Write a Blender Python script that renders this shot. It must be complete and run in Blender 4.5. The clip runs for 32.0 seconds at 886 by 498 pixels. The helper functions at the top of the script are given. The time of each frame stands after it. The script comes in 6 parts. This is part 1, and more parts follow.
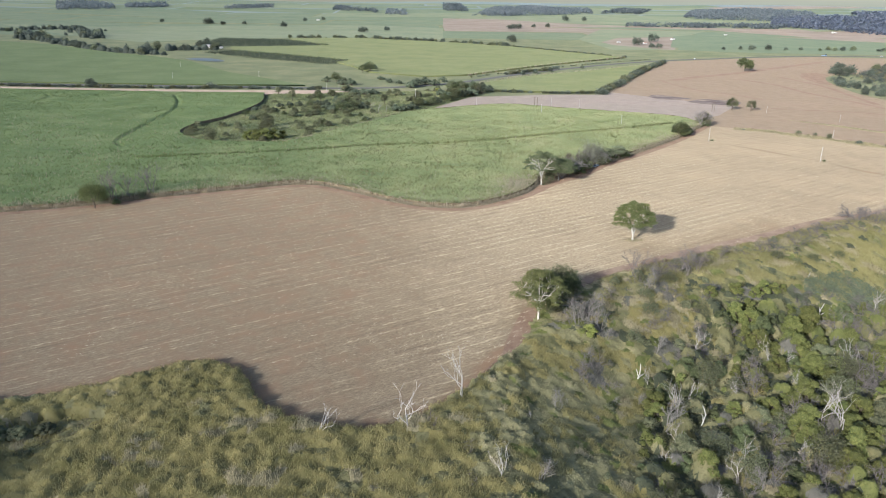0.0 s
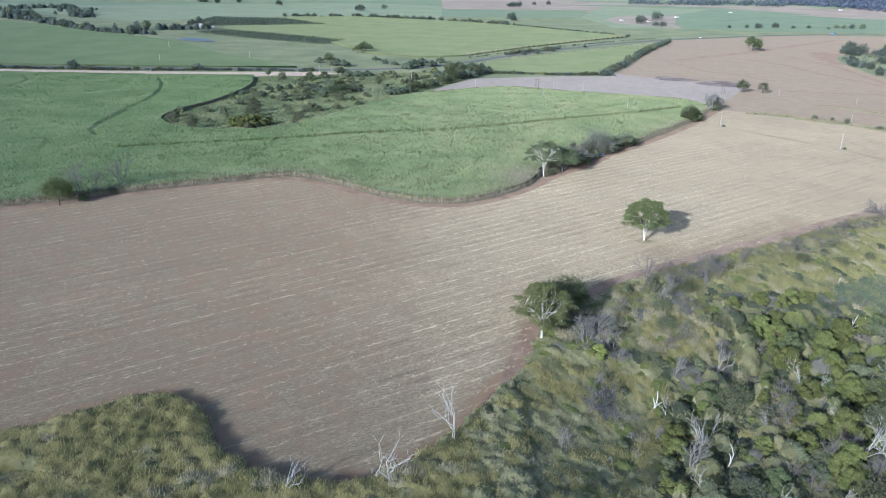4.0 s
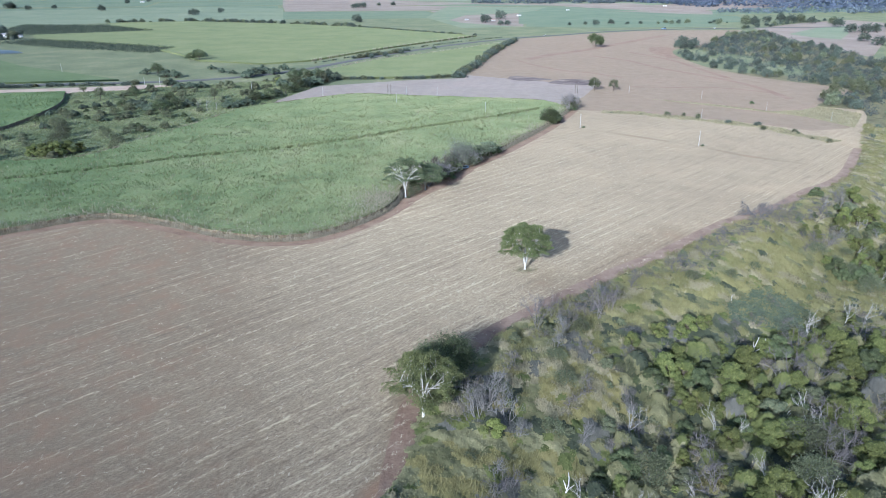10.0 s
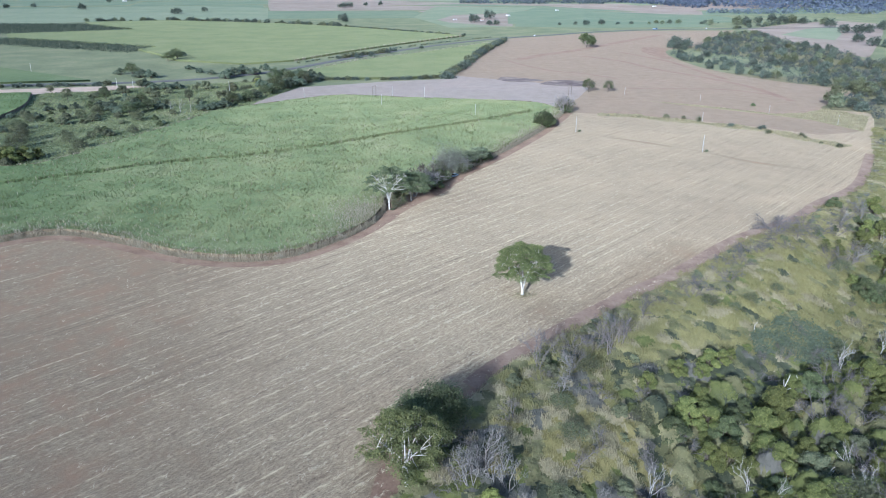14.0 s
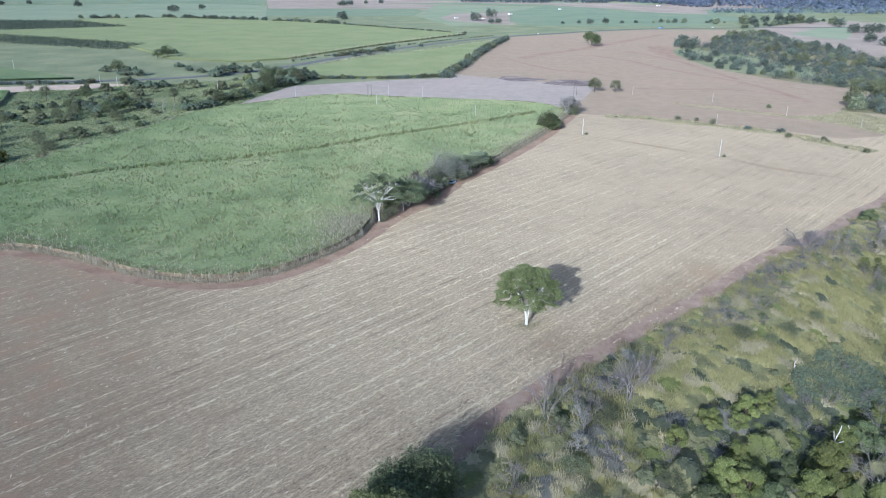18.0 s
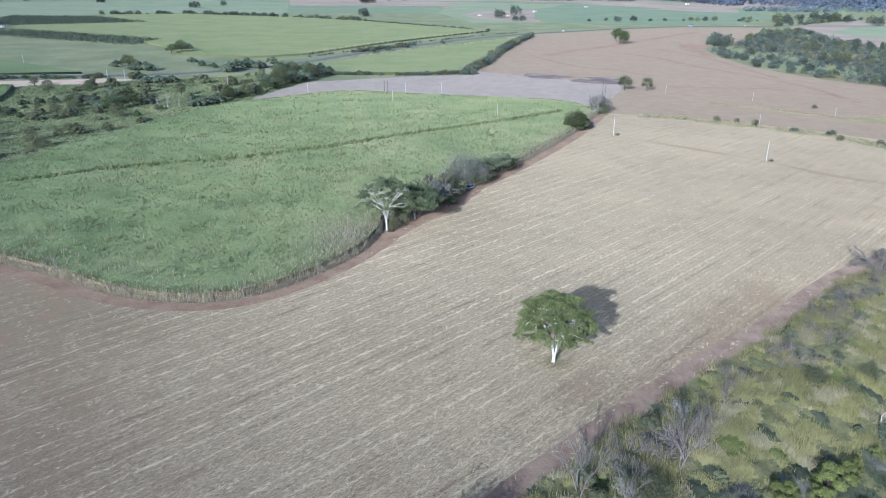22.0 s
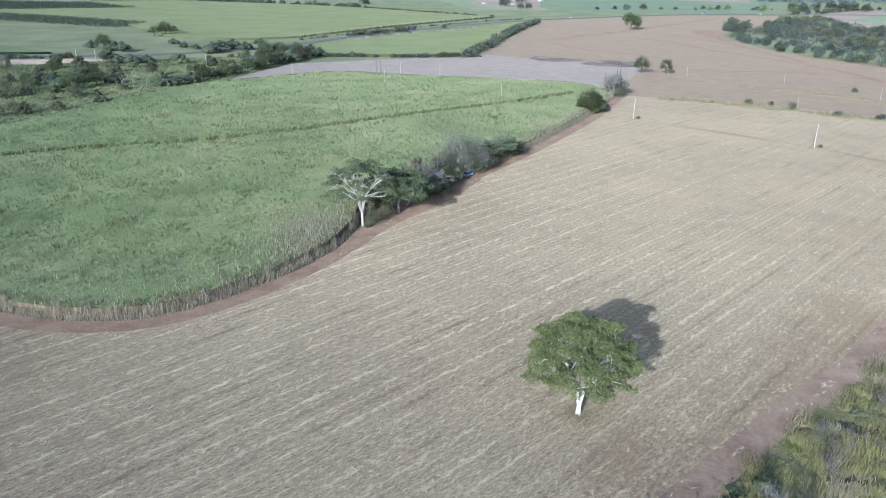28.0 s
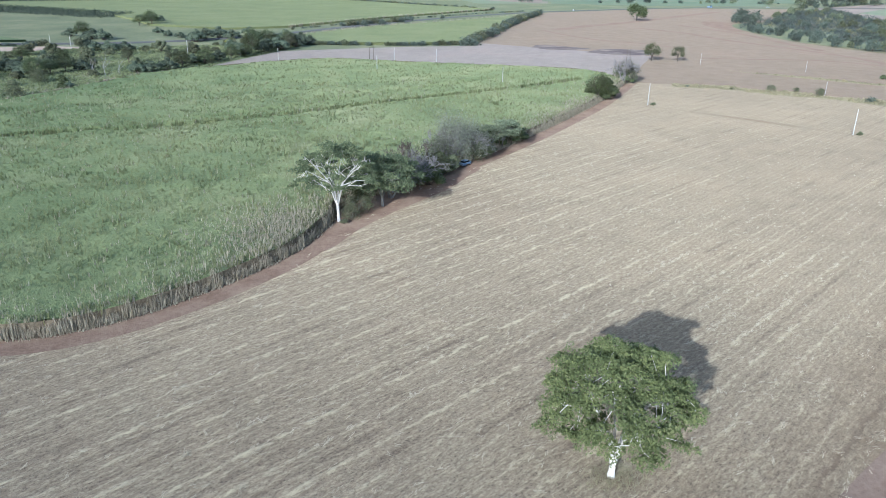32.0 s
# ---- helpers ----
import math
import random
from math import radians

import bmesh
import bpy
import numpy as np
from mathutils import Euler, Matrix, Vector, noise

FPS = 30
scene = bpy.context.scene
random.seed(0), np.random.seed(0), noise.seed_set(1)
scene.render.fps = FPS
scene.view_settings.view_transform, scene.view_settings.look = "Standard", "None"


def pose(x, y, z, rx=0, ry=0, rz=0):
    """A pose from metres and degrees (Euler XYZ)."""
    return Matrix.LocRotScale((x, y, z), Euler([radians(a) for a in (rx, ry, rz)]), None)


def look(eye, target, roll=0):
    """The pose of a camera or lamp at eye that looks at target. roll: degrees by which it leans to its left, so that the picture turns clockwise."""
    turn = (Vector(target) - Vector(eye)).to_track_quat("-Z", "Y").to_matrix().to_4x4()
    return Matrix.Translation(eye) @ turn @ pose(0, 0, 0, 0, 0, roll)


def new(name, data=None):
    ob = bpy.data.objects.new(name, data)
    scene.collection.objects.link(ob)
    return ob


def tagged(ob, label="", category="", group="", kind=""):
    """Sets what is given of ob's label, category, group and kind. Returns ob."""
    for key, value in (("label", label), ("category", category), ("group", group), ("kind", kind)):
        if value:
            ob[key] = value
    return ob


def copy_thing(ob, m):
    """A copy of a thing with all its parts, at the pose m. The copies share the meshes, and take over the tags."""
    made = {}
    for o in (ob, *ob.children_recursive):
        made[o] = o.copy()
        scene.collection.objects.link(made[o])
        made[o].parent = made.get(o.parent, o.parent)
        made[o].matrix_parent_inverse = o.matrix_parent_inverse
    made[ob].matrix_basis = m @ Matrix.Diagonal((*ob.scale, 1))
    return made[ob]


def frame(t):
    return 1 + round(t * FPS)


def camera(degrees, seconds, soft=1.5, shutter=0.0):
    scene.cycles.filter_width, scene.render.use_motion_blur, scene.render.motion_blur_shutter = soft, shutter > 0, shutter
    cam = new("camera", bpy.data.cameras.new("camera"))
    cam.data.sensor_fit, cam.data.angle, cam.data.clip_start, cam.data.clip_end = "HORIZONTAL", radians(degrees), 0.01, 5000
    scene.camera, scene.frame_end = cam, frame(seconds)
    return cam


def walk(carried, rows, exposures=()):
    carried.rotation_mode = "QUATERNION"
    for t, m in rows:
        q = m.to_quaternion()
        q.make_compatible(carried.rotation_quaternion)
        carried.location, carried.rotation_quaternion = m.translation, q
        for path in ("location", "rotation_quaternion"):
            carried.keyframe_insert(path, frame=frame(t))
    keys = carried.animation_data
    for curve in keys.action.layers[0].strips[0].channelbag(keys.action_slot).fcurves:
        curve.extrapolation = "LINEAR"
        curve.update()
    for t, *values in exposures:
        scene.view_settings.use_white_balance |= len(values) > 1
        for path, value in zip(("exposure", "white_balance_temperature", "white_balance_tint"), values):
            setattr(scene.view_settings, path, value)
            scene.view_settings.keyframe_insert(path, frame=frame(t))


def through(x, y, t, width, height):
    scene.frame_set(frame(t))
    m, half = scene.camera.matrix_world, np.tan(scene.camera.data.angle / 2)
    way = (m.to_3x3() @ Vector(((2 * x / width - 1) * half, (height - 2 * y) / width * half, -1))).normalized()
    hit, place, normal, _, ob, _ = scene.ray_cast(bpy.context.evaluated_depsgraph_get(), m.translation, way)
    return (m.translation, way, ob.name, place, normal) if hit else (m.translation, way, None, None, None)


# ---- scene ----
cam = camera(64.1, 32.0, soft=1.0)
PATH = [
    (0, (5.295, 2.755, 94.294), (5.342, 4.639, 93.625), 0.7),
    (1, (5.942, 9.662, 94.116), (5.989, 11.524, 93.387), 0.7),
    (2, (6.592, 16.339, 93.962), (6.64, 18.201, 93.236), 0.7),
    (3, (7.487, 22.834, 93.854), (7.534, 24.698, 93.13), 0.6),
    (6, (9.594, 43.262, 93.925), (9.641, 45.126, 93.204), 0.6),
    (7, (10.445, 50.236, 93.897), (10.507, 52.1, 93.176), 0.6),
    (8, (11.813, 57.394, 93.406), (11.943, 59.256, 92.687), 0.4),
    (9, (12.658, 63.734, 93.626), (12.945, 65.577, 92.906), 0.2),
    (10, (13.892, 71.51, 92.56), (14.317, 73.328, 91.842), 0.1),
    (11, (15.118, 78.443, 92.755), (15.573, 80.253, 92.037), 0.2),
    (12, (16.605, 84.924, 92.593), (17.061, 86.734, 91.875), 0.2),
    (13, (18.591, 91.445, 91.135), (19.047, 93.256, 90.418), 0.3),
    (14, (20.696, 98.372, 88.968), (21.152, 100.183, 88.252), 0.3),
    (17, (27.227, 118.286, 85.527), (27.681, 120.098, 84.811), 0.5),
    (18, (29.605, 124.928, 84.821), (30.058, 126.739, 84.104), 0.5),
    (19, (31.97, 131.827, 83.943), (32.422, 133.638, 83.225), 0.4),
    (20, (34.950, 139.400, 82.080), (35.397, 141.213, 81.362), 0.4),
    (21, (36.706, 146.119, 80.588), (37.117, 147.939, 79.869), 0.6),
    (22, (38.478, 152.783, 78.8), (38.873, 154.607, 78.081), 0.6),
    (23, (40.753, 159.475, 76.956), (41.146, 161.298, 76.233), 0.6),
    (24, (43.221, 166.15, 74.448), (43.614, 167.972, 73.724), 0.7),
    (25, (44.861, 173.634, 70.867), (45.255, 175.456, 70.143), 0.7),
    (28, (51.207, 194.162, 63.657), (51.592, 195.984, 62.925), 0.8),
    (29, (53.165, 201.594, 60.795), (53.55, 203.416, 60.063), 0.8),
    (30, (55.545, 207.968, 58.966), (55.929, 209.788, 58.232), 0.8),
    (31, (57.128, 215.317, 56.155), (57.513, 217.136, 55.42), 0.8),
    (32, (58.975, 221.12, 52.818), (59.359, 222.941, 52.084), 0.8),
]
EXPOSURES = [(0.0, 0.63, 5900, 13), (1.0, 0.63, 5720, 12), (2.0, 0.63, 5390, 11), (3.0, 0.63, 5180, 10), (6.0, 0.62, 5010, 11), (12.0, 0.62, 4950, 11.5), (18.0, 0.62, 4950, 11.5), (25.0, 0.62, 5030, 10), (32.0, 0.61, 5070, 9.5)]
SKY_STRENGTH, SUN_STRENGTH = 0.15, 3.7
walk(cam, [(t, look(eye, target, roll)) for t, eye, target, roll in PATH], EXPOSURES)

# ---- world and sun ----
SUN_ELEV, SUN_AZ = 20.5, 216.0            # degrees; azimuth clockwise from +y
sun_from = Vector((math.sin(radians(SUN_AZ)) * math.cos(radians(SUN_ELEV)),
                   math.cos(radians(SUN_AZ)) * math.cos(radians(SUN_ELEV)), math.sin(radians(SUN_ELEV))))
world = bpy.data.worlds.new("sky")
scene.world = world
world.use_nodes = True
wn = world.node_tree.nodes
sky = wn.new("ShaderNodeTexSky")
sky.sky_type, sky.sun_disc = "NISHITA", False
sky.sun_elevation, sky.sun_rotation = radians(SUN_ELEV), radians(SUN_AZ)
sky.air_density, sky.dust_density = 1.0, 1.5
wn["Background"].inputs["Strength"].default_value = SKY_STRENGTH
world.node_tree.links.new(sky.outputs[0], wn["Background"].inputs["Color"])
sun_data = bpy.data.lights.new("sun", "SUN")
sun_data.energy, sun_data.angle, sun_data.color = SUN_STRENGTH, radians(0.5), (1.0, 0.95, 0.87)
sun = new("sun", sun_data)
sun.matrix_world = look(sun_from * 1000, (0, 0, 0))


# ---- materials ----
class Mat:
    """A small builder for node materials."""

    def __init__(self, name, rough=0.9):
        self.m = bpy.data.materials.new(name)
        self.m.use_nodes = True
        self.t = self.m.node_tree
        self.b = self.t.nodes["Principled BSDF"]
        self.b.inputs["Roughness"].default_value = rough
        self.b.inputs["Specular IOR Level"].default_value = 0.2
        self.b.inputs["Diffuse Roughness"].default_value = 1.0
        self.co = self.t.nodes.new("ShaderNodeTexCoord").outputs["Object"]

    def node(self, kind, **kw):
        n = self.t.nodes.new("ShaderNode" + kind)
        for k, v in kw.items():
            n.inputs[k].default_value = v
        return n

    def link(self, a, b):
        self.t.links.new(a, b)

    def mapped(self, scale=(1, 1, 1), turn=0.0, co=None):
        r = self.node("Mapping", Rotation=(0, 0, radians(turn)))
        self.link(co or self.co, r.inputs["Vector"])
        n = self.node("Mapping", Scale=scale)
        self.link(r.outputs[0], n.inputs["Vector"])
        return n.outputs[0]

    def noise(self, scale, detail=3.0, rough=0.6, co=None, distortion=0.0):
        n = self.node("TexNoise", Scale=scale, Detail=detail, Roughness=rough, Distortion=distortion)
        self.link(co or self.co, n.inputs["Vector"])
        return n.outputs["Fac"]

    def ramp(self, fac, stops):
        n = self.t.nodes.new("ShaderNodeValToRGB")
        e = n.color_ramp.elements
        while len(e) < len(stops):
            e.new(0.5)
        for el, (p, c) in zip(e, stops):
            el.position = p
            el.color = (*c, 1) if not isinstance(c, (int, float)) else (c, c, c, 1)
        self.link(fac, n.inputs[0])
        return n.outputs[0]

    def mix(self, fac, a, b, kind="MIX"):
        n = self.t.nodes.new("ShaderNodeMix")
        n.data_type, n.blend_type = "RGBA", kind
        for s, v in ((n.inputs[0], fac), (n.inputs[6], a), (n.inputs[7], b)):
            if isinstance(v, (int, float)):
                s.default_value = v
            elif isinstance(v, tuple):
                s.default_value = (*v, 1)
            else:
                self.link(v, s)
        return n.outputs[2]

    def math(self, op, a, b):
        n = self.t.nodes.new("ShaderNodeMath")
        n.operation = op
        for s, v in ((n.inputs[0], a), (n.inputs[1], b)):
            if isinstance(v, (int, float)):
                s.default_value = v
            else:
                self.link(v, s)
        return n.outputs[0]

    def darker_west(self, col, amount):
        """Multiplies the crop colour darker and a little greener towards the west end of the field."""
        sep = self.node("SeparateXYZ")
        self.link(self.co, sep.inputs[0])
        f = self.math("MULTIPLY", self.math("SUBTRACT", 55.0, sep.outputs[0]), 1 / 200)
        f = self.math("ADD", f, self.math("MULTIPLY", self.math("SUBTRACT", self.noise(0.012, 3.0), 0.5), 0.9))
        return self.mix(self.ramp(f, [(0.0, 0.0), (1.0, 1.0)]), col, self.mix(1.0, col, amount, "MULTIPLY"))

    def color(self, c):
        if isinstance(c, tuple):
            self.b.inputs["Base Color"].default_value = (*c, 1)
        else:
            self.link(c, self.b.inputs["Base Color"])
        return self

    def bump(self, fac, dist, strength=1.0):
        n = self.node("Bump", Strength=strength, Distance=dist)
        self.link(fac, n.inputs["Height"])
        self.link(n.outputs[0], self.b.inputs["Normal"])
        return self


def soil(name, dark, light, straw, straw_amount, turn=-30.0, rows=True, red=(0.2, 0.125, 0.092)):
    """Farm soil with straw laid in rows; turn is the rows' angle."""
    m = Mat(name)
    warp = m.noise(0.006, 2.0)
    along = m.mapped((0.8, 3.2, 1.0), turn)
    fine = m.noise(1.0, 4.0, 0.65, along)
    grain = m.noise(3.4, 6.0, 0.78)
    big = m.noise(0.018, 4.0, 0.6)
    mid = m.noise(0.11, 4.0, 0.65)
    ground = m.mix(m.ramp(mid, [(0.3, 0.0), (0.72, 1.0)]), dark, light)
    ground = m.mix(m.ramp(big, [(0.55, 0.0), (0.78, 0.4)]), ground, red)
    worn = m.node("Attribute")
    worn.attribute_name = "worn"
    bare = m.math("ADD", worn.outputs["Fac"], m.math("MULTIPLY", m.math("SUBTRACT", mid, 0.5), 0.8))
    bare = m.ramp(bare, [(0.25, 0.0), (0.75, 1.0)])
    ground = m.mix(bare, ground, red)
    if rows:
        # straw bands across the row direction, broken by patches
        sep = m.node("SeparateXYZ")
        m.link(m.mapped((1, 1, 1), turn), sep.inputs[0])
        v = sep.outputs[1]
        crest = m.math("POWER", m.math("MAXIMUM", m.math("SINE", m.math("MULTIPLY", v, 2 * math.pi / 3.5), 0), 0.0), 5.0)
        broken = m.ramp(m.noise(1.0, 3.0, 0.6, m.mapped((0.06, 0.25, 1.0), turn)), [(0.47, 0.0), (0.66, 1.0)])
        band2 = m.math("SINE", m.math("MULTIPLY", m.math("ADD", v, m.math("MULTIPLY", warp, 4.0)), 2 * math.pi / 10.5), 0)
        bands = m.math("ADD", m.math("MULTIPLY", m.math("MULTIPLY", crest, broken), 0.072), m.math("MULTIPLY", band2, 0.008))
    else:
        bands = m.math("MULTIPLY", mid, 0.05)
    patch = m.math("MULTIPLY", m.math("SUBTRACT", big, 0.5), 0.22)
    fac = m.math("ADD", m.math("ADD", m.math("MULTIPLY", fine, 0.5), m.math("MULTIPLY", grain, 0.5)), bands)
    fac = m.math("ADD", fac, patch)
    fac = m.math("ADD", fac, straw_amount)
    fac = m.math("SUBTRACT", fac, m.math("MULTIPLY", bare, 0.12))
    col = m.mix(m.ramp(fac, [(0.42, 0.0), (0.54, 0.33), (0.64, 1.0)]), ground, straw)
    m.color(col).bump(fac, 0.4, 0.8)
    return m.m


def stubble(name, dark, light, straw, red, turn=-33.0):
    """A cut cane field: bare soil, straw wisps that lie thicker along every fourth row, dark open furrows between."""
    m = Mat(name)
    sep = m.node("SeparateXYZ")
    m.link(m.mapped((1, 1, 1), turn), sep.inputs[0])
    v = m.math("ADD", sep.outputs[1], m.math("MULTIPLY", m.math("SUBTRACT", m.noise(0.35, 2.0), 0.5), 1.6))

    def crest(period, phase, power):
        a = m.math("ADD", m.math("MULTIPLY", v, 2 * math.pi / period), phase)
        return m.math("POWER", m.math("MAXIMUM", m.math("SINE", a, 0.0), 0.0), power)

    big = m.noise(0.016, 4.0, 0.6)
    mid = m.noise(0.11, 4.0, 0.65)
    broken = m.ramp(m.noise(1.0, 3.0, 0.6, m.mapped((0.26, 0.3, 1.0), turn)), [(0.4, 0.0), (0.64, 1.0)])
    strong = m.ramp(m.noise(1.0, 1.0, 0.5, m.mapped((0.004, 0.2, 1.0), turn)), [(0.34, 0.38), (0.62, 1.0)])
    gaps = m.ramp(m.noise(1.0, 3.0, 0.6, m.mapped((0.05, 0.12, 1.0), turn)), [(0.5, 0.0), (0.68, 1.0)])
    wisp = m.noise(1.0, 5.0, 0.68, m.mapped((0.8, 2.6, 1.0), turn), 0.5)
    clod = m.noise(2.8, 5.0, 0.75)
    ground = m.mix(m.ramp(mid, [(0.3, 0.0), (0.72, 1.0)]), dark, light)
    # dark specks paint the shadow between clods into the soil colour
    ground = m.mix(m.ramp(clod, [(0.36, 0.0), (0.5, 1.0)]), tuple(c * 0.6 for c in dark), ground)
    worn = m.node("Attribute")
    worn.attribute_name = "worn"
    bare = m.math("ADD", worn.outputs["Fac"], m.math("MULTIPLY", m.math("SUBTRACT", mid, 0.5), 0.8))
    bare = m.ramp(bare, [(0.25, 0.0), (0.75, 1.0)])
    ground = m.mix(m.ramp(big, [(0.52, 0.0), (0.75, 0.35)]), ground, red)
    ground = m.mix(bare, ground, m.ramp(bare, [(0.45, (red[0] * 0.76, red[1] * 0.96, red[2] * 0.97)), (0.9, (red[0] * 0.95, red[1] * 1.02, red[2] * 1.02))]))
    place = m.node("SeparateXYZ")
    m.link(m.co, place.inputs[0])
    east = m.math("MULTIPLY", m.math("SUBTRACT", m.math("ADD", place.outputs[0], m.math("MULTIPLY", big, 60.0)), 135.0), 0.011)
    east = m.ramp(east, [(0.0, 0.0), (1.0, 1.0)])
    furrow = m.math("MULTIPLY", crest(4.6, 3.4, 4.0), gaps)
    ground = m.mix(m.math("MULTIPLY", furrow, 0.3), ground, tuple(c * 0.66 for c in dark))
    rows = m.math("MULTIPLY", m.math("MULTIPLY", crest(4.6, 0.0, 6.0), m.math("MULTIPLY", broken, strong)), 0.18)
    rows = m.math("MULTIPLY", rows, m.math("SUBTRACT", 1.0, m.math("MULTIPLY", east, 0.6)))
    rows = m.math("ADD", rows, m.math("MULTIPLY", m.math("MULTIPLY", crest(1.53, 1.0, 2.0), strong), 0.055))
    dens = m.math("ADD", rows, m.math("MULTIPLY", m.math("SUBTRACT", big, 0.5), 0.2))
    dens = m.math("SUBTRACT", dens, m.math("ADD", m.math("MULTIPLY", bare, 0.19), m.math("MULTIPLY", furrow, 0.1)))
    fac = m.math("ADD", m.math("ADD", m.math("MULTIPLY", wisp, 0.72), m.math("MULTIPLY", clod, 0.28)), dens)
    col = m.mix(m.ramp(fac, [(0.4, 0.0), (0.54, 0.36), (0.7, 1.0)]), ground, straw)
    even = m.mix(m.ramp(m.math("ADD", dens, 0.5), [(0.36, 0.06), (0.5, 0.2), (0.66, 0.52)]), ground, straw)
    col = m.mix(m.math("MULTIPLY", east, 0.6), col, even)
    m.color(col).bump(fac, 0.32, 0.8)
    return m.m


def plain_ground(name, cols, scale=0.05, fine=1.2, bump=0.2, stretch=None, west=None):
    m = Mat(name)
    co = m.mapped(*stretch) if stretch else None
    a = m.noise(scale, 5.0, 0.65, co)
    b = m.noise(fine, 4.0, 0.7)
    f = m.math("ADD", m.math("MULTIPLY", a, 0.65), m.math("MULTIPLY", b, 0.35))
    n = len(cols)
    col = m.ramp(f, [(0.36 + 0.28 * i / max(1, n - 1), c) for i, c in enumerate(cols)])
    m.color(m.darker_west(col, west) if west else col).bump(b, bump, 0.8)
    return m.m


def leaf_mat(name, dark, light, third=None, spec=0.15, through=0.25, vary=True, patch=0.35, share=0.45, west=None):
    """Leaves: every leaf of its own shade, a little light shines through."""
    m = Mat(name, 0.6)
    m.b.inputs["Specular IOR Level"].default_value = spec
    g = m.t.nodes.new("ShaderNodeNewGeometry")
    o = m.t.nodes.new("ShaderNodeObjectInfo")
    big = m.ramp(m.noise(patch, 4.0, 0.6), [(0.3, 0.05), (0.7, 0.95)])
    f = m.math("ADD", m.math("MULTIPLY", g.outputs["Random Per Island"], 1 - share), m.math("MULTIPLY", big, share))
    stops = [(0.2, dark), (0.75, light)] + ([(0.95, third)] if third else [])
    col = m.ramp(f, stops)
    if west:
        col = m.darker_west(col, west)
    hs = m.node("HueSaturation", Saturation=0.85)
    if vary:
        m.link(m.math("ADD", m.math("MULTIPLY", o.outputs["Random"], 0.018), 0.489), hs.inputs["Hue"])
        m.link(m.math("ADD", m.math("MULTIPLY", o.outputs["Random"], 0.5), 0.75), hs.inputs["Value"])
    m.link(col, hs.inputs["Color"])
    m.color(hs.outputs[0])
    tr = m.t.nodes.new("ShaderNodeBsdfTranslucent")
    m.link(hs.outputs[0], tr.inputs["Color"])
    mx = m.node("MixShader", Fac=through)
    m.link(m.b.outputs[0], mx.inputs[1])
    m.link(tr.outputs[0], mx.inputs[2])
    m.link(mx.outputs[0], m.t.nodes["Material Output"].inputs["Surface"])
    return m.m


def bark_mat(name, dark, light, scale=3.0):
    m = Mat(name, 0.85)
    f = m.noise(scale, 5.0, 0.7, m.mapped((1, 1, 0.35)))
    m.color(m.ramp(f, [(0.35, dark), (0.65, light)])).bump(f, 0.03, 0.6)
    return m.m


def paint(name, col, rough=0.6, spread=0.12):
    m = Mat(name, rough)
    f = m.noise(1.5, 5.0, 0.7)
    d = tuple(c * (1 - spread) for c in col)
    m.color(m.ramp(f, [(0.3, d), (0.7, col)]))
    return m.m


STUBBLE = stubble("cut_cane_stubble", (0.16, 0.12, 0.077), (0.225, 0.173, 0.112), (0.425, 0.362, 0.228), (0.212, 0.13, 0.078))
SOIL_FAR = soil("harrowed_soil", (0.16, 0.119, 0.0778), (0.211, 0.162, 0.109), (0.252, 0.199, 0.135), -0.05, turn=20, rows=False)
FALLOW = soil("pale_fallow_soil", (0.17, 0.14, 0.113), (0.225, 0.19, 0.157), (0.285, 0.245, 0.205), -0.02, turn=-65)
RED_SOIL = plain_ground("red_earth", [(0.125, 0.0804, 0.0522), (0.176, 0.12, 0.081), (0.228, 0.165, 0.113)], 0.12)
TRACK_EARTH = plain_ground("brown_track_earth", [(0.135, 0.092, 0.066), (0.178, 0.128, 0.092), (0.22, 0.165, 0.122)], 0.2, 1.2)
PATH_EARTH = plain_ground("pale_track_earth", [(0.24, 0.175, 0.13), (0.31, 0.24, 0.18), (0.36, 0.29, 0.225)], 0.1)
BURNT = plain_ground("burnt_ground", [(0.06, 0.047, 0.042), (0.09, 0.07, 0.061), (0.14, 0.112, 0.094), (0.22, 0.183, 0.15)], 0.07)
PASTURE = plain_ground("rough_pasture", [(0.085, 0.096, 0.05), (0.12, 0.13, 0.066), (0.165, 0.163, 0.09)], 0.02, 0.25, 0.5)
VALLEY_FLOOR = plain_ground("valley_grass_floor", [(0.085, 0.106, 0.0484), (0.128, 0.145, 0.0669), (0.183, 0.183, 0.0924)], 0.03, 0.35, 0.5)
SCRUB_FLOOR = plain_ground("scrub_floor", [(0.075, 0.068, 0.036), (0.12, 0.11, 0.056), (0.18, 0.16, 0.085)], 0.1, 0.9, 0.6)
DRY_GRASS = plain_ground("dry_grass", [(0.13, 0.118, 0.062), (0.2, 0.175, 0.096), (0.27, 0.23, 0.138)], 0.08, 1.0, 0.4)
FAINT_RED = plain_ground("reddish_soil_line", [(0.148, 0.095, 0.066), (0.18, 0.122, 0.084), (0.21, 0.15, 0.107)], 0.05)
VALLEY_GRASS = leaf_mat("valley_grass_blade", (0.15, 0.185, 0.0688), (0.28, 0.305, 0.116), (0.413, 0.396, 0.181), vary=False, patch=0.03, share=0.88)
# Far greens: these base colours hold some of the distance's blue haze.
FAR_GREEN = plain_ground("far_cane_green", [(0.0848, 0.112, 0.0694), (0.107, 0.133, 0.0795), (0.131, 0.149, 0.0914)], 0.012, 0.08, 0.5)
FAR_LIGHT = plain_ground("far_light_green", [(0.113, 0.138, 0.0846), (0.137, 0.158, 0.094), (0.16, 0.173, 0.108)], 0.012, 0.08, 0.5)
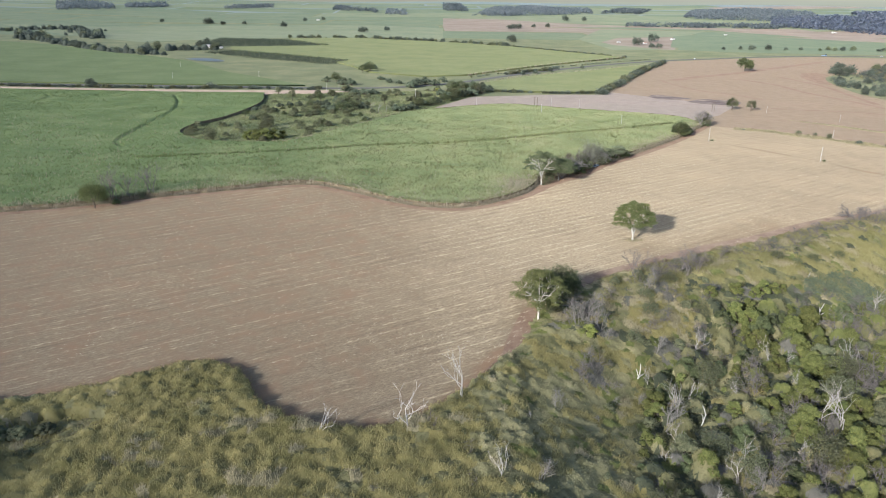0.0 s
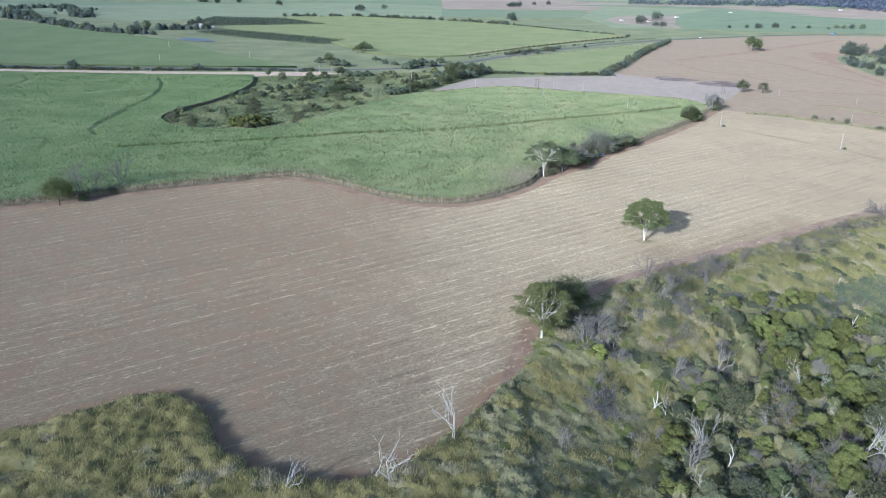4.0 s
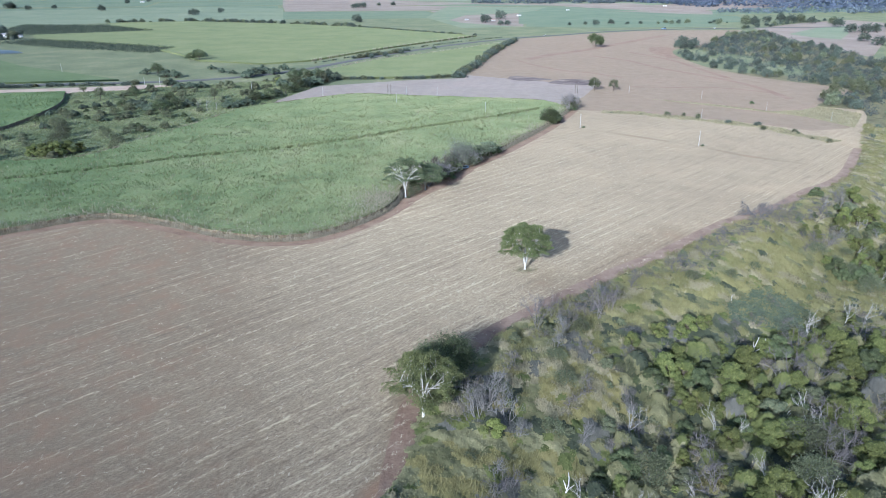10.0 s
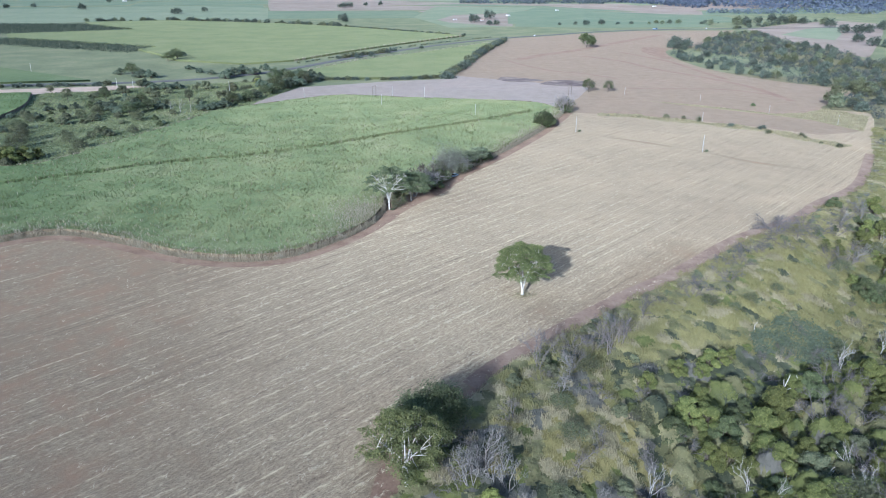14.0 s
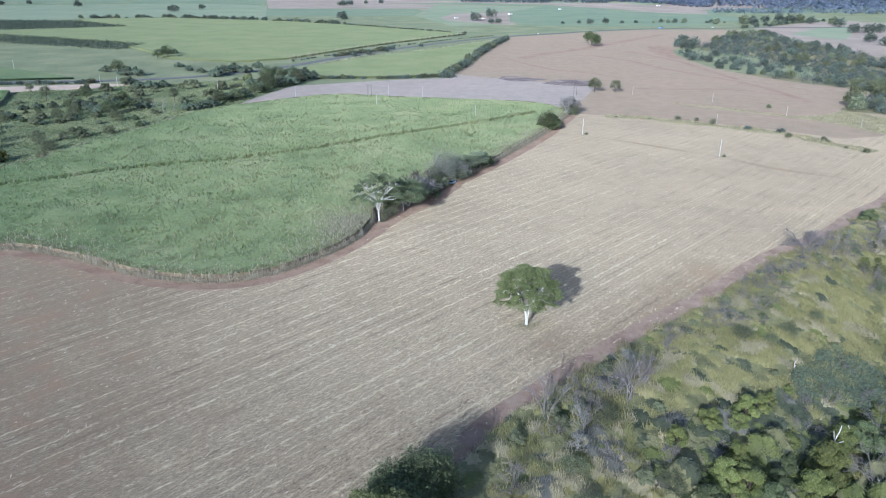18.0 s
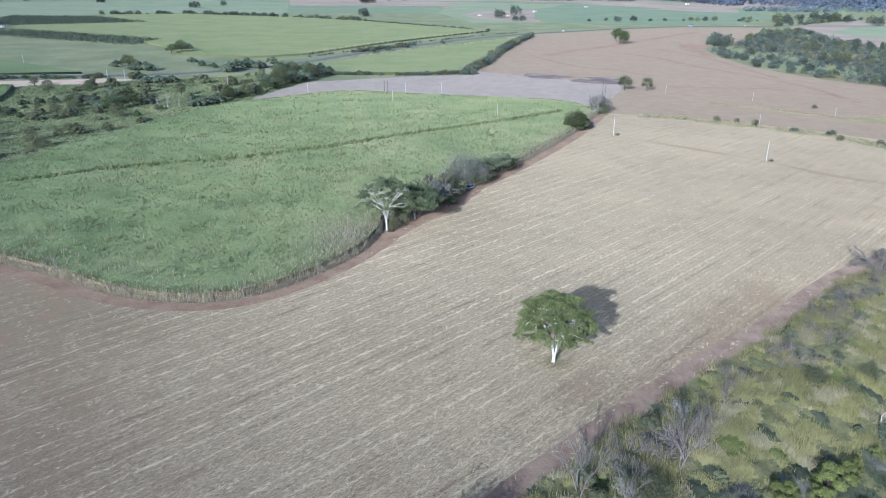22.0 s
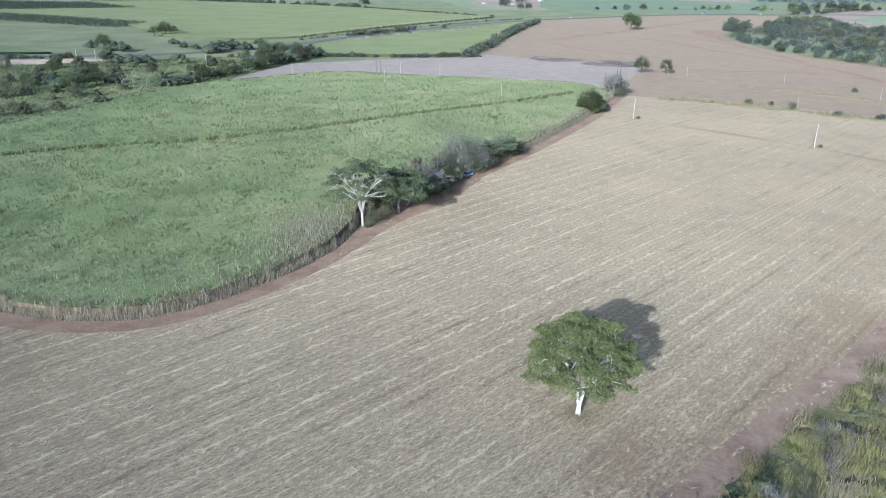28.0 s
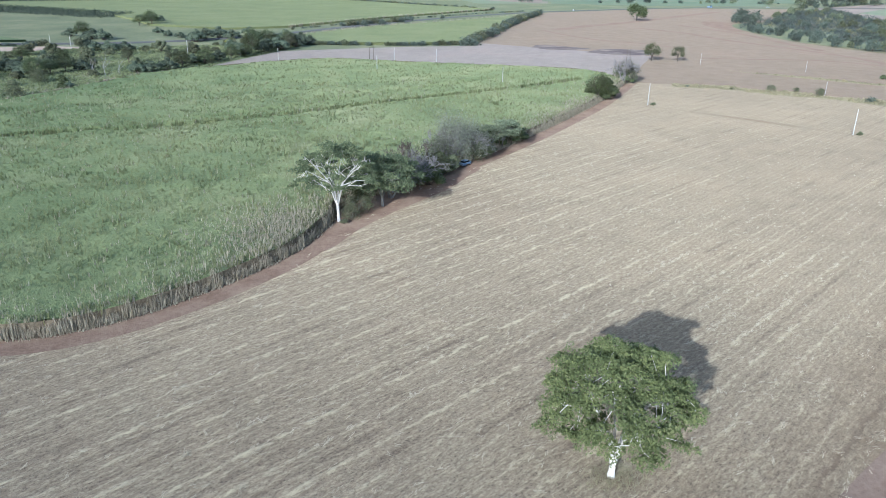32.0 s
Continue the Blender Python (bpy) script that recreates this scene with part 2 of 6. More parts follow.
# Outermost land: blue haze is mixed into the ground colour.
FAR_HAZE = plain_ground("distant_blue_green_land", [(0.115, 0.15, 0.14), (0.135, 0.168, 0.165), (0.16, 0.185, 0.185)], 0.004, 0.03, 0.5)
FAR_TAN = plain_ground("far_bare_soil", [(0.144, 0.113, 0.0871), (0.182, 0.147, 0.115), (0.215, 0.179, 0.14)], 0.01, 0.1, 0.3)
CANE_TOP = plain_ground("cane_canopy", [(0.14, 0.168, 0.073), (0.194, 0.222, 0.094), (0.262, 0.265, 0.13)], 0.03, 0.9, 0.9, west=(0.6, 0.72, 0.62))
# Dry cane sides, darkened: shade inside the stand is put into the colour.
CANE_WALL = plain_ground("dry_cane_wall", [(0.0875, 0.0688, 0.0438), (0.163, 0.131, 0.0838), (0.275, 0.231, 0.152)], 0.9, 4.0, 0.3, ((1, 1, 0.12),))
CANE_TOP_WEST = plain_ground("west_cane_canopy", [(0.0753, 0.101, 0.0418), (0.0939, 0.121, 0.0502), (0.114, 0.135, 0.0627)], 0.02, 0.4, 0.7)
CANE_TOP_LIGHT = plain_ground("young_cane_canopy", [(0.114, 0.131, 0.0564), (0.14, 0.155, 0.0658), (0.166, 0.173, 0.0808)], 0.02, 0.4, 0.7)
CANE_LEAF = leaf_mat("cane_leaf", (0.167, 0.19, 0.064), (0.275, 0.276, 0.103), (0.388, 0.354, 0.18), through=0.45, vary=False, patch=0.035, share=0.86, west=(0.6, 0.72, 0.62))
CANE_DRY = leaf_mat("dry_cane_stalk", (0.28, 0.235, 0.145), (0.44, 0.385, 0.26), (0.52, 0.47, 0.345), vary=False)
STRAW = leaf_mat("straw", (0.329, 0.274, 0.166), (0.456, 0.39, 0.243), (0.583, 0.512, 0.345), through=0.0, vary=False)
ASPHALT = plain_ground("asphalt", [(0.06, 0.0582, 0.0558), (0.085, 0.0825, 0.0774), (0.11, 0.105, 0.0945)], 0.1, 2.0, 0.02)
LEAF_MAIN = leaf_mat("umbrella_tree_leaf", (0.085, 0.108, 0.03), (0.18, 0.21, 0.06), (0.27, 0.29, 0.105), vary=False)
LEAF_ORCHARD = leaf_mat("orchard_leaf", (0.04, 0.056, 0.036), (0.085, 0.108, 0.068), (0.13, 0.15, 0.1), vary=False)
LEAF_ROUND = leaf_mat("round_tree_leaf", (0.065, 0.088, 0.052), (0.138, 0.17, 0.1), (0.2, 0.23, 0.14))
LEAF_ROUND_STUFF = leaf_mat("valley_wood_leaf", (0.052, 0.07, 0.055), (0.108, 0.134, 0.1), (0.155, 0.18, 0.13), vary=False, patch=0.05, share=0.7)
LEAF_EDGE = leaf_mat("light_tree_leaf", (0.099, 0.119, 0.033), (0.204, 0.226, 0.066), (0.297, 0.308, 0.11))
LEAF_SILVER = leaf_mat("silvery_leaf", (0.14, 0.151, 0.101), (0.265, 0.273, 0.185), (0.379, 0.375, 0.268))
# Leaf colour greyed and lightened in place of haze over far trees.
LEAF_FARTREE_HAZED = leaf_mat("far_tree_leaf", (0.075, 0.098, 0.072), (0.145, 0.175, 0.128), (0.2, 0.226, 0.168))
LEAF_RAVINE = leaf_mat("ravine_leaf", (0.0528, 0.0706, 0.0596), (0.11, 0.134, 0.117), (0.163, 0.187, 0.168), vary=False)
# Hill woods: the blue of distant haze is put into the leaf colour.
LEAF_HILL_HAZED = leaf_mat("hill_wood_leaf", (0.09, 0.112, 0.155), (0.118, 0.145, 0.195), (0.14, 0.165, 0.212), vary=False, patch=0.004, share=0.7)
LEAF_DARK = leaf_mat("dark_leaf", (0.0575, 0.076, 0.0279), (0.127, 0.155, 0.0559), (0.188, 0.212, 0.0839))
LEAF_CORNER = leaf_mat("corner_tree_leaf", (0.09, 0.12, 0.0525), (0.186, 0.222, 0.0975), (0.264, 0.294, 0.144), vary=False)
LEAF_HEDGE = leaf_mat("hedgerow_leaf", (0.109, 0.136, 0.0709), (0.224, 0.255, 0.136), (0.325, 0.342, 0.206))
LEAF_OLIVE = leaf_mat("olive_leaf", (0.0933, 0.108, 0.0515), (0.189, 0.2, 0.0963), (0.265, 0.258, 0.146))
LEAF_VINE = leaf_mat("vine_leaf", (0.0779, 0.0967, 0.0194), (0.166, 0.183, 0.0369), (0.236, 0.24, 0.0583))
LEAF_GREY = leaf_mat("grey_green_leaf", (0.0921, 0.103, 0.0464), (0.165, 0.177, 0.0811), (0.226, 0.232, 0.116))
LEAF_YELLOW = leaf_mat("yellow_green_leaf", (0.12, 0.15, 0.024), (0.228, 0.252, 0.042), (0.3, 0.3, 0.072))
LEAF_BLUE = leaf_mat("blue_green_leaf", (0.085, 0.112, 0.066), (0.14, 0.17, 0.098), (0.18, 0.2, 0.12), vary=False)
# Far woods: leaf colour lifted and blued to stand in for haze.
LEAF_FOREST_HAZED = leaf_mat("plantation_leaf", (0.1, 0.13, 0.142), (0.15, 0.18, 0.192), (0.182, 0.21, 0.215))
LEAF_MAUVE = leaf_mat("dead_twig_haze", (0.1, 0.096, 0.072), (0.172, 0.164, 0.128), (0.24, 0.228, 0.185), vary=False)
LEAF_OLIVE_STUFF = leaf_mat("low_scrub_leaf", (0.118, 0.118, 0.045), (0.221, 0.208, 0.08), (0.299, 0.268, 0.115), vary=False, patch=0.16, share=0.72)
LEAF_VINE_STUFF = leaf_mat("low_vine_leaf", (0.0918, 0.11, 0.0238), (0.184, 0.2, 0.0427), (0.259, 0.255, 0.0665), vary=False, patch=0.16, share=0.72)
LEAF_GREY_STUFF = leaf_mat("grey_scrub_leaf", (0.14, 0.138, 0.055), (0.292, 0.27, 0.114), (0.408, 0.362, 0.168), vary=False, patch=0.14, share=0.7)
# Scrub in the gaps under the crowns: shade is put into the leaf colour.
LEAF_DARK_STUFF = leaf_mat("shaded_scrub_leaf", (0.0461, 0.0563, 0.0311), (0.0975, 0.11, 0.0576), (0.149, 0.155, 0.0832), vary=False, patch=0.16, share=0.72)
GRASS_TALL = leaf_mat("tall_grass", (0.19, 0.172, 0.046), (0.292, 0.25, 0.074), (0.375, 0.31, 0.115), vary=False, patch=0.09, share=0.74)
GRASS_SLOPE = leaf_mat("slope_grass", (0.172, 0.166, 0.048), (0.276, 0.25, 0.08), (0.374, 0.318, 0.128), vary=False, patch=0.05, share=0.78)
GRASS_STRAW = leaf_mat("straw_grass", (0.235, 0.208, 0.1), (0.35, 0.3, 0.155), (0.45, 0.38, 0.22), vary=False, patch=0.12, share=0.7)
BARK_WHITE = bark_mat("pale_bark", (0.36, 0.34, 0.3), (0.62, 0.6, 0.54))
BARK_BROWN = bark_mat("brown_bark", (0.07, 0.055, 0.042), (0.15, 0.12, 0.095))
BARK_GREY = bark_mat("grey_twig", (0.134, 0.127, 0.113), (0.238, 0.226, 0.2))
BARK_PALE = bark_mat("weathered_bark", (0.27, 0.255, 0.225), (0.46, 0.44, 0.395))
BARK_CLOUD = bark_mat("pale_mauve_twig", (0.165, 0.152, 0.142), (0.28, 0.262, 0.245))
BARK_MAUVE = bark_mat("mauve_twig", (0.105, 0.093, 0.086), (0.195, 0.175, 0.16))
CONCRETE = paint("pale_concrete", (0.5, 0.49, 0.46), 0.8)
WHITE_PAINT = paint("white_paint", (0.8, 0.79, 0.76), 0.6)
ROOF_GREY = paint("fibre_cement_roof", (0.4, 0.38, 0.36), 0.85, 0.3)
ROOF_TILE = paint("clay_roof_tile", (0.36, 0.19, 0.12), 0.85, 0.35)
DARK_GLASS = paint("dark_window_glass", (0.03, 0.035, 0.04), 0.15)
CAR_BLUE = paint("blue_car_paint", (0.204, 0.294, 0.42), 0.3)
CAR_WHITE = paint("white_car_paint", (0.75, 0.76, 0.78), 0.3)
CAR_SILVER = paint("silver_car_paint", (0.45, 0.5, 0.58), 0.3)
RUBBER = paint("black_rubber", (0.03, 0.03, 0.03), 0.8)
WATER = paint("pond_water", (0.06, 0.07, 0.07), 0.45)


# ---- mesh helpers ----
def np_mesh(name, verts, faces, mat, smooth=False):
    """A mesh from an (n, 3) array and an (m, k) array of faces."""
    verts, faces = np.asarray(verts, np.float32), np.asarray(faces, np.int32)
    me = bpy.data.meshes.new(name)
    k = faces.shape[1]
    me.vertices.add(len(verts))
    me.vertices.foreach_set("co", verts.ravel())
    me.loops.add(faces.size)
    me.loops.foreach_set("vertex_index", faces.ravel())
    me.polygons.add(len(faces))
    me.polygons.foreach_set("loop_start", np.arange(0, faces.size, k, dtype=np.int32))
    if smooth:
        me.polygons.foreach_set("use_smooth", np.ones(len(faces), bool))
    me.update(calc_edges=True)
    for x in mat if isinstance(mat, (list, tuple)) else [mat]:
        me.materials.append(x)
    return me


class Quads:
    """Collects quads, to be made into one mesh."""

    def __init__(self):
        self.v, self.f, self.n = [], [], 0

    def add(self, v, f):
        self.v.append(np.asarray(v, float))
        self.f.append(np.asarray(f, int) + self.n)
        self.n += len(v)

    def mesh(self, name, mat, smooth=False):
        return np_mesh(name, np.concatenate(self.v), np.concatenate(self.f), mat, smooth)

    def tube(self, pts, radii, sides=6):
        """A tapered tube along points, closed at its end by its thin radius."""
        pts = np.asarray(pts, float)
        rings = []
        for i, p in enumerate(pts):
            d = pts[min(i + 1, len(pts) - 1)] - pts[max(i - 1, 0)]
            d = d / (np.linalg.norm(d) + 1e-9)
            a = np.cross(d, (0.3, 0.9, 0.2) if abs(d[2]) > 0.8 else (0, 0, 1))
            a = a / np.linalg.norm(a)
            b = np.cross(d, a)
            w = np.linspace(0, 2 * np.pi, sides, endpoint=False)[:, None]
            rings.append(p + radii[i] * (np.cos(w) * a + np.sin(w) * b))
        f = []
        for i in range(len(pts) - 1):
            for s in range(sides):
                e = (s + 1) % sides
                f.append((i * sides + s, i * sides + e, (i + 1) * sides + e, (i + 1) * sides + s))
        self.add(np.concatenate(rings), f)

    def box(self, lo, hi):
        (x0, y0, z0), (x1, y1, z1) = lo, hi
        v = [(x0, y0, z0), (x1, y0, z0), (x1, y1, z0), (x0, y1, z0), (x0, y0, z1), (x1, y0, z1), (x1, y1, z1), (x0, y1, z1)]
        self.add(v, [(3, 2, 1, 0), (4, 5, 6, 7), (0, 1, 5, 4), (1, 2, 6, 5), (2, 3, 7, 6), (3, 0, 4, 7)])


def leaf_quads(rng, centres, size, flat=0.35):
    """One bent leaf tuft a centre: a quad turned at random, more level than steep."""
    n = len(centres)
    nor = rng.normal(size=(n, 3)) * (1, 1, 1 / flat)
    nor[:, 2] = np.abs(nor[:, 2])
    nor /= np.linalg.norm(nor, axis=1)[:, None]
    a = np.cross(nor, rng.normal(size=(n, 3)))
    a /= np.linalg.norm(a, axis=1)[:, None] + 1e-9
    b = np.cross(nor, a)
    s = size * rng.uniform(0.6, 1.4, (n, 1))
    a, b = a * s, b * s * rng.uniform(0.35, 0.7, (n, 1))
    c = np.asarray(centres)
    droop = np.zeros((n, 3))
    droop[:, 2] = -0.25 * s[:, 0]
    v = np.stack([c - a + droop, c - b, c + a + droop, c + b], 1).reshape(-1, 3)
    return v, np.arange(4 * n).reshape(-1, 4)


def blades(rng, pos, height, lean, width, count, bent=True):
    """Grass or cane tufts: count bent blades of two quads rising from each place."""
    n = len(pos)
    p = np.repeat(np.asarray(pos, float), count, 0)
    hgt = np.repeat(np.broadcast_to(height, n), count) * rng.uniform(0.65, 1.1, n * count)
    az = rng.uniform(0, 2 * np.pi, n * count)
    d = np.stack([np.cos(az), np.sin(az), 0 * az], 1)
    side = np.stack([-np.sin(az), np.cos(az), 0 * az], 1)
    p = p + d * rng.uniform(0, 0.25, (n * count, 1)) * lean
    up = np.zeros_like(p)
    up[:, 2] = hgt
    ln = (rng.uniform(0.3, 1.0, n * count) * lean)[:, None]
    w = np.asarray(width) * rng.uniform(0.6, 1.3, (n * count, 1))
    if not bent:
        tip = p + up + d * ln * 0.8
        v = np.stack([p - side * w * 0.5, p + side * w * 0.5, tip + side * w * 0.2, tip - side * w * 0.2], 1).reshape(-1, 3)
        return v, np.arange(4 * n * count).reshape(-1, 4)
    mid = p + up * 0.68 + d * ln * 0.4
    tip = p + up * 0.97 + d * ln
    v = np.stack([p - side * w * 0.5, p + side * w * 0.5, mid + side * w * 0.5, mid - side * w * 0.5,
                  tip + side * w * 0.12, tip - side * w * 0.12], 1).reshape(-1, 3)
    i = np.arange(n * count)[:, None] * 6
    f = np.concatenate([i + (0, 1, 2, 3), i + (3, 2, 4, 5)], 1).reshape(-1, 4)
    return v, f


def part(name, me, parent, label=""):
    ob = new(name, me)
    ob.parent = parent
    if label:
        ob["label"] = label
    return ob


def curve(pts, step):
    """A smooth line through the corner points of the plan, in even steps."""
    p = np.asarray(pts, float)
    q = np.vstack([2 * p[0] - p[1], p, 2 * p[-1] - p[-2]])
    out = []
    for i in range(1, len(q) - 2):
        n = max(1, int(np.linalg.norm(q[i + 1] - q[i]) / step))
        for s in np.arange(n) / n:
            a, b, c, d = q[i - 1], q[i], q[i + 1], q[i + 2]
            out.append(0.5 * (2 * b + (c - a) * s + (2 * a - 5 * b + 4 * c - d) * s * s + (3 * b - a - 3 * c + d) * s**3))
    return np.array(out + [p[-1]])


def beside(line, off):
    """The line moved sideways, to its right for a positive offset."""
    d = np.gradient(line, axis=0)
    d /= np.linalg.norm(d, axis=1)[:, None] + 1e-9
    return line + np.stack([d[:, 1], -d[:, 0]], 1) * off


def ribbon(line, a, b):
    return np.vstack([beside(line, a), beside(line, b)[::-1]])


def inside(poly, x, y):
    """Which of the places lie in the polygon."""
    poly, res = np.asarray(poly), np.zeros(np.shape(x), bool)
    x0, y0 = poly[-1]
    for x1, y1 in poly:
        hit = ((y1 > y) != (y0 > y)) & (x < (x0 - x1) * (y - y1) / ((y0 - y1) or 1e-9) + x1)
        res ^= hit
        x0, y0 = x1, y1
    return res


def line_dist(line, x, y):
    """The distance of places from a line of points."""
    best = np.full(np.shape(x), 1e9)
    for (ax, ay), (bx, by) in zip(line[:-1], line[1:]):
        dx, dy = bx - ax, by - ay
        s = np.clip(((x - ax) * dx + (y - ay) * dy) / (dx * dx + dy * dy + 1e-9), 0, 1)
        best = np.minimum(best, np.hypot(x - ax - s * dx, y - ay - s * dy))
    return best


def ramp01(a, b, x):
    t = np.clip((np.asarray(x, float) - a) / (b - a), 0, 1)
    return t * t * (3 - 2 * t)


def height(x, y):
    """The land: level fields, a hollow under the scrub, a wooded ravine, slopes that rise to the horizon."""
    x, y = np.asarray(x, float), np.asarray(y, float)
    d = (x - 41) * 0.535 - (y - 205) * 0.845
    z = -2 * ramp01(-30, 0, d) * ramp01(-40, 30, x) - 13 * ramp01(0, 42, d) * ramp01(15, 70, x)
    z = z + 13 * ramp01(300, 420, x)*ramp01(0, 42, d)
    r = np.hypot(x - 50, y - 150)
    z = z + 67 * ramp01(1700, 4900, r) * ramp01(-2500, 500, y)
    z = z + ramp01(1500, 2400, r) * (5 * np.sin(x / 310 + 1) + 4 * np.sin(y / 270 + x / 500))
    z = z - 9 * np.exp(-((x - 640 - 0.3 * (y - 800)) / 90) ** 2 - ((y - 800) / 190) ** 2)
    return z


def on_land(x, y, dz=0.0):
    return Vector((x, y, float(height(x, y)) + dz))


from mathutils.geometry import delaunay_2d_cdt


def triangulate(points, lines):
    """Triangles over the points, with the lines as edges."""
    vs, es = [Vector(p) for p in points], []
    for line, closed in lines:
        k = len(vs)
        vs += [Vector(p) for p in line]
        es += [(k + i, k + i + 1) for i in range(len(line) - 1)]
        if closed:
            es.append((k + len(line) - 1, k))
    v, _, f, *_ = delaunay_2d_cdt(vs, es, [], 0, 1e-4, False)
    return np.array([tuple(p) for p in v]), np.array([tuple(t) for t in f])


# ---- plan: edges of the fields, in metres ----
CANE_FRONT = curve([(-330, 300), (-250, 306), (-189, 317), (-156, 328), (-130, 342), (-90, 360), (-66, 370), (-50, 368),
                    (-28, 352), (-12, 338), (6, 329), (22, 328), (38, 337), (55, 354), (64, 371)], 2.5)
CANE_RIGHT = curve([(64, 371), (68, 384), (84, 398), (112, 425), (142, 457), (181, 503), (203, 533), (226, 566)], 2.5)
CANE_BACK = curve([(226, 566), (215, 604), (161, 630), (122, 648), (82, 667), (48, 655), (8, 630), (-17, 609)], 4)
CANE_GULLY = curve([(-17, 609), (-40, 562), (-62, 527), (-80, 492), (-97, 478), (-138, 479), (-158, 492), (-172, 514),
                    (-171, 545), (-158, 580), (-150, 625), (-148, 672), (-158, 730)], 4)
VALLEY = np.vstack([CANE_GULLY, [(-150, 740), (-104, 742), (-85, 757), (-40, 765), (30, 780), (70, 775), (52, 733), (15, 660), (8, 632)]])
CANE_A = np.vstack([CANE_FRONT[:-1], CANE_RIGHT[:-1], CANE_BACK[:-1], CANE_GULLY,
                    [(-254, 733), (-431, 744), (-620, 752), (-620, 340), (-450, 305)]])
BUSH_EDGE = curve([(-330, 150), (-200, 148), (-140, 150), (-99, 154), (-81, 160), (-68, 167), (-60, 173), (-51, 173), (-43, 166),
                   (-36, 154), (-28, 147), (-17, 143), (-3, 145), (7, 152), (17, 165), (26, 179), (36, 196), (42, 212), (66, 237),
                   (85, 250), (120, 271), (149, 286), (187, 309), (227, 327), (253, 343), (292, 364), (345, 412)], 3)
BUSH = np.vstack([BUSH_EDGE, [(385, 455), (425, 497), (640, 430), (700, 200), (700, -200), (-330, -200)]])
RAVINE = curve([(345, 412), (385, 455), (425, 497), (440, 520), (421, 542), (470, 575), (512, 607), (519, 650), (497, 684),
                (481, 764), (496, 851), (523, 931), (560, 985), (640, 1040), (720, 1130), (800, 1210)], 6)
RAVINE_WOOD = np.vstack([RAVINE[6:], [(900, 1260), (860, 1190), (805, 1058), (775, 946), (750, 840), (760, 640), (640, 430), (520, 400)]])
BROWN = np.vstack([BUSH_EDGE, RAVINE[1:], [(880, 1300), (708, 1325), (577, 1283), (521, 1253), (403, 1196), (378, 1148),
                   (302, 1002), (229, 842), (190, 756), (141, 753), (51, 730), (15, 658), (48, 655), (82, 667), (122, 648),
                   (161, 630), (215, 604)], CANE_RIGHT[::-1], CANE_FRONT[-2::-1]])
BROWN_FAR = np.array([(240, 560), (270, 545), (300, 520), (330, 490), (350, 460), (380, 462), (430, 508), (421, 542), (470, 575),
                      (512, 607), (519, 650), (497, 684), (481, 764), (496, 851), (523, 931), (560, 985), (640, 1040), (720, 1130),
                      (800, 1210), (880, 1300), (708, 1325), (577, 1283), (521, 1253), (403, 1196), (378, 1148), (302, 1002),
                      (229, 842), (205, 775), (260, 720), (300, 680), (262, 622), (232, 590), (228, 568)])
FALLOW_POLY = np.array([(8, 634), (15, 658), (51, 730), (141, 753), (190, 756), (205, 775), (260, 720), (300, 680), (262, 622),
                        (232, 590), (215, 606), (161, 632), (122, 650), (82, 669), (48, 657)])
BURNT_A = curve([(234, 742), (246, 760), (262, 748), (276, 728), (258, 722), (242, 726), (234, 742)], 5)[:-1]
BURNT_B = curve([(262, 706), (282, 726), (304, 722), (316, 704), (300, 686), (280, 688), (262, 706)], 5)[:-1]
RED_PATCH = curve([(487, 880), (505, 960), (540, 1020), (562, 1000), (530, 930), (500, 870), (487, 880)], 10)[:-1]
FIELD_B = np.array([(-1100, 1480), (-904, 1550), (-709, 1420), (-531, 1250), (-400, 1150), (-344, 1090), (-250, 938), (-160, 840),
                    (-130, 806), (-281, 806), (-473, 814), (-800, 850), (-1100, 900)])
FIELD_C = np.array([(67, 840), (135, 926), (228, 1002), (300, 1070), (374, 1140), (302, 1002), (229, 842), (186, 768), (142, 764), (73, 774)])
FIELD_D = np.array([(-318, 1740), (-157, 1770), (72, 1620), (191, 1490), (272, 1363), (345, 1252), (262, 1170), (160, 1063), (58, 935),
                    (2, 912), (-71, 964), (-100, 1040), (-133, 1108), (-110, 1136), (-208, 1221), (-346, 1331), (-371, 1416),
                    (-186, 1488), (-298, 1664)])
ORCHARD_A = np.array([(-346, 1322), (-208, 1212), (-114, 1132), (-140, 1066), (-310, 1204), (-380, 1270)])
ORCHARD_B = np.array([(-470, 1700), (-302, 1658), (-190, 1486), (-372, 1422), (-440, 1470)])
TAN_FAR = np.array([(870, 1200), (815, 1058), (785, 946), (756, 850), (868, 957), (1097, 1180), (1330, 1420), (1329, 1539), (1161, 1480), (927, 1331)])
GREEN_RIGHT = np.array([(897, 1193), (1053, 1317), (1171, 1370), (1010, 1180), (903, 1075), (889, 1122)])
GREEN_FAR = np.array([(525, 1560), (672, 1541), (882, 1523), (1086, 1540), (1180, 1760), (1038, 2060), (824, 2170), (675, 2000)])
TRACK = curve([(-900, 800), (-640, 772), (-431, 758), (-254, 748), (-101, 752), (-80, 765)], 12)
ROAD = curve([(-900, 850), (-470, 806), (-280, 797), (-150, 792), (-92, 790), (-39, 800), (14, 830), (58, 874), (112, 942), (192, 1032),
              (292, 1128), (403, 1208), (521, 1266), (577, 1297), (708, 1339), (891, 1345), (1200, 1330), (1700, 1260)], 12)
RED_TRACK = curve([(312, 901), (356, 944), (398, 974), (446, 1012), (522, 1081), (609, 1159), (679, 1221)], 10)
TERRACE_1 = curve([(405, 923), (424, 865), (424, 790), (436, 720), (440, 651), (423, 575)], 10)
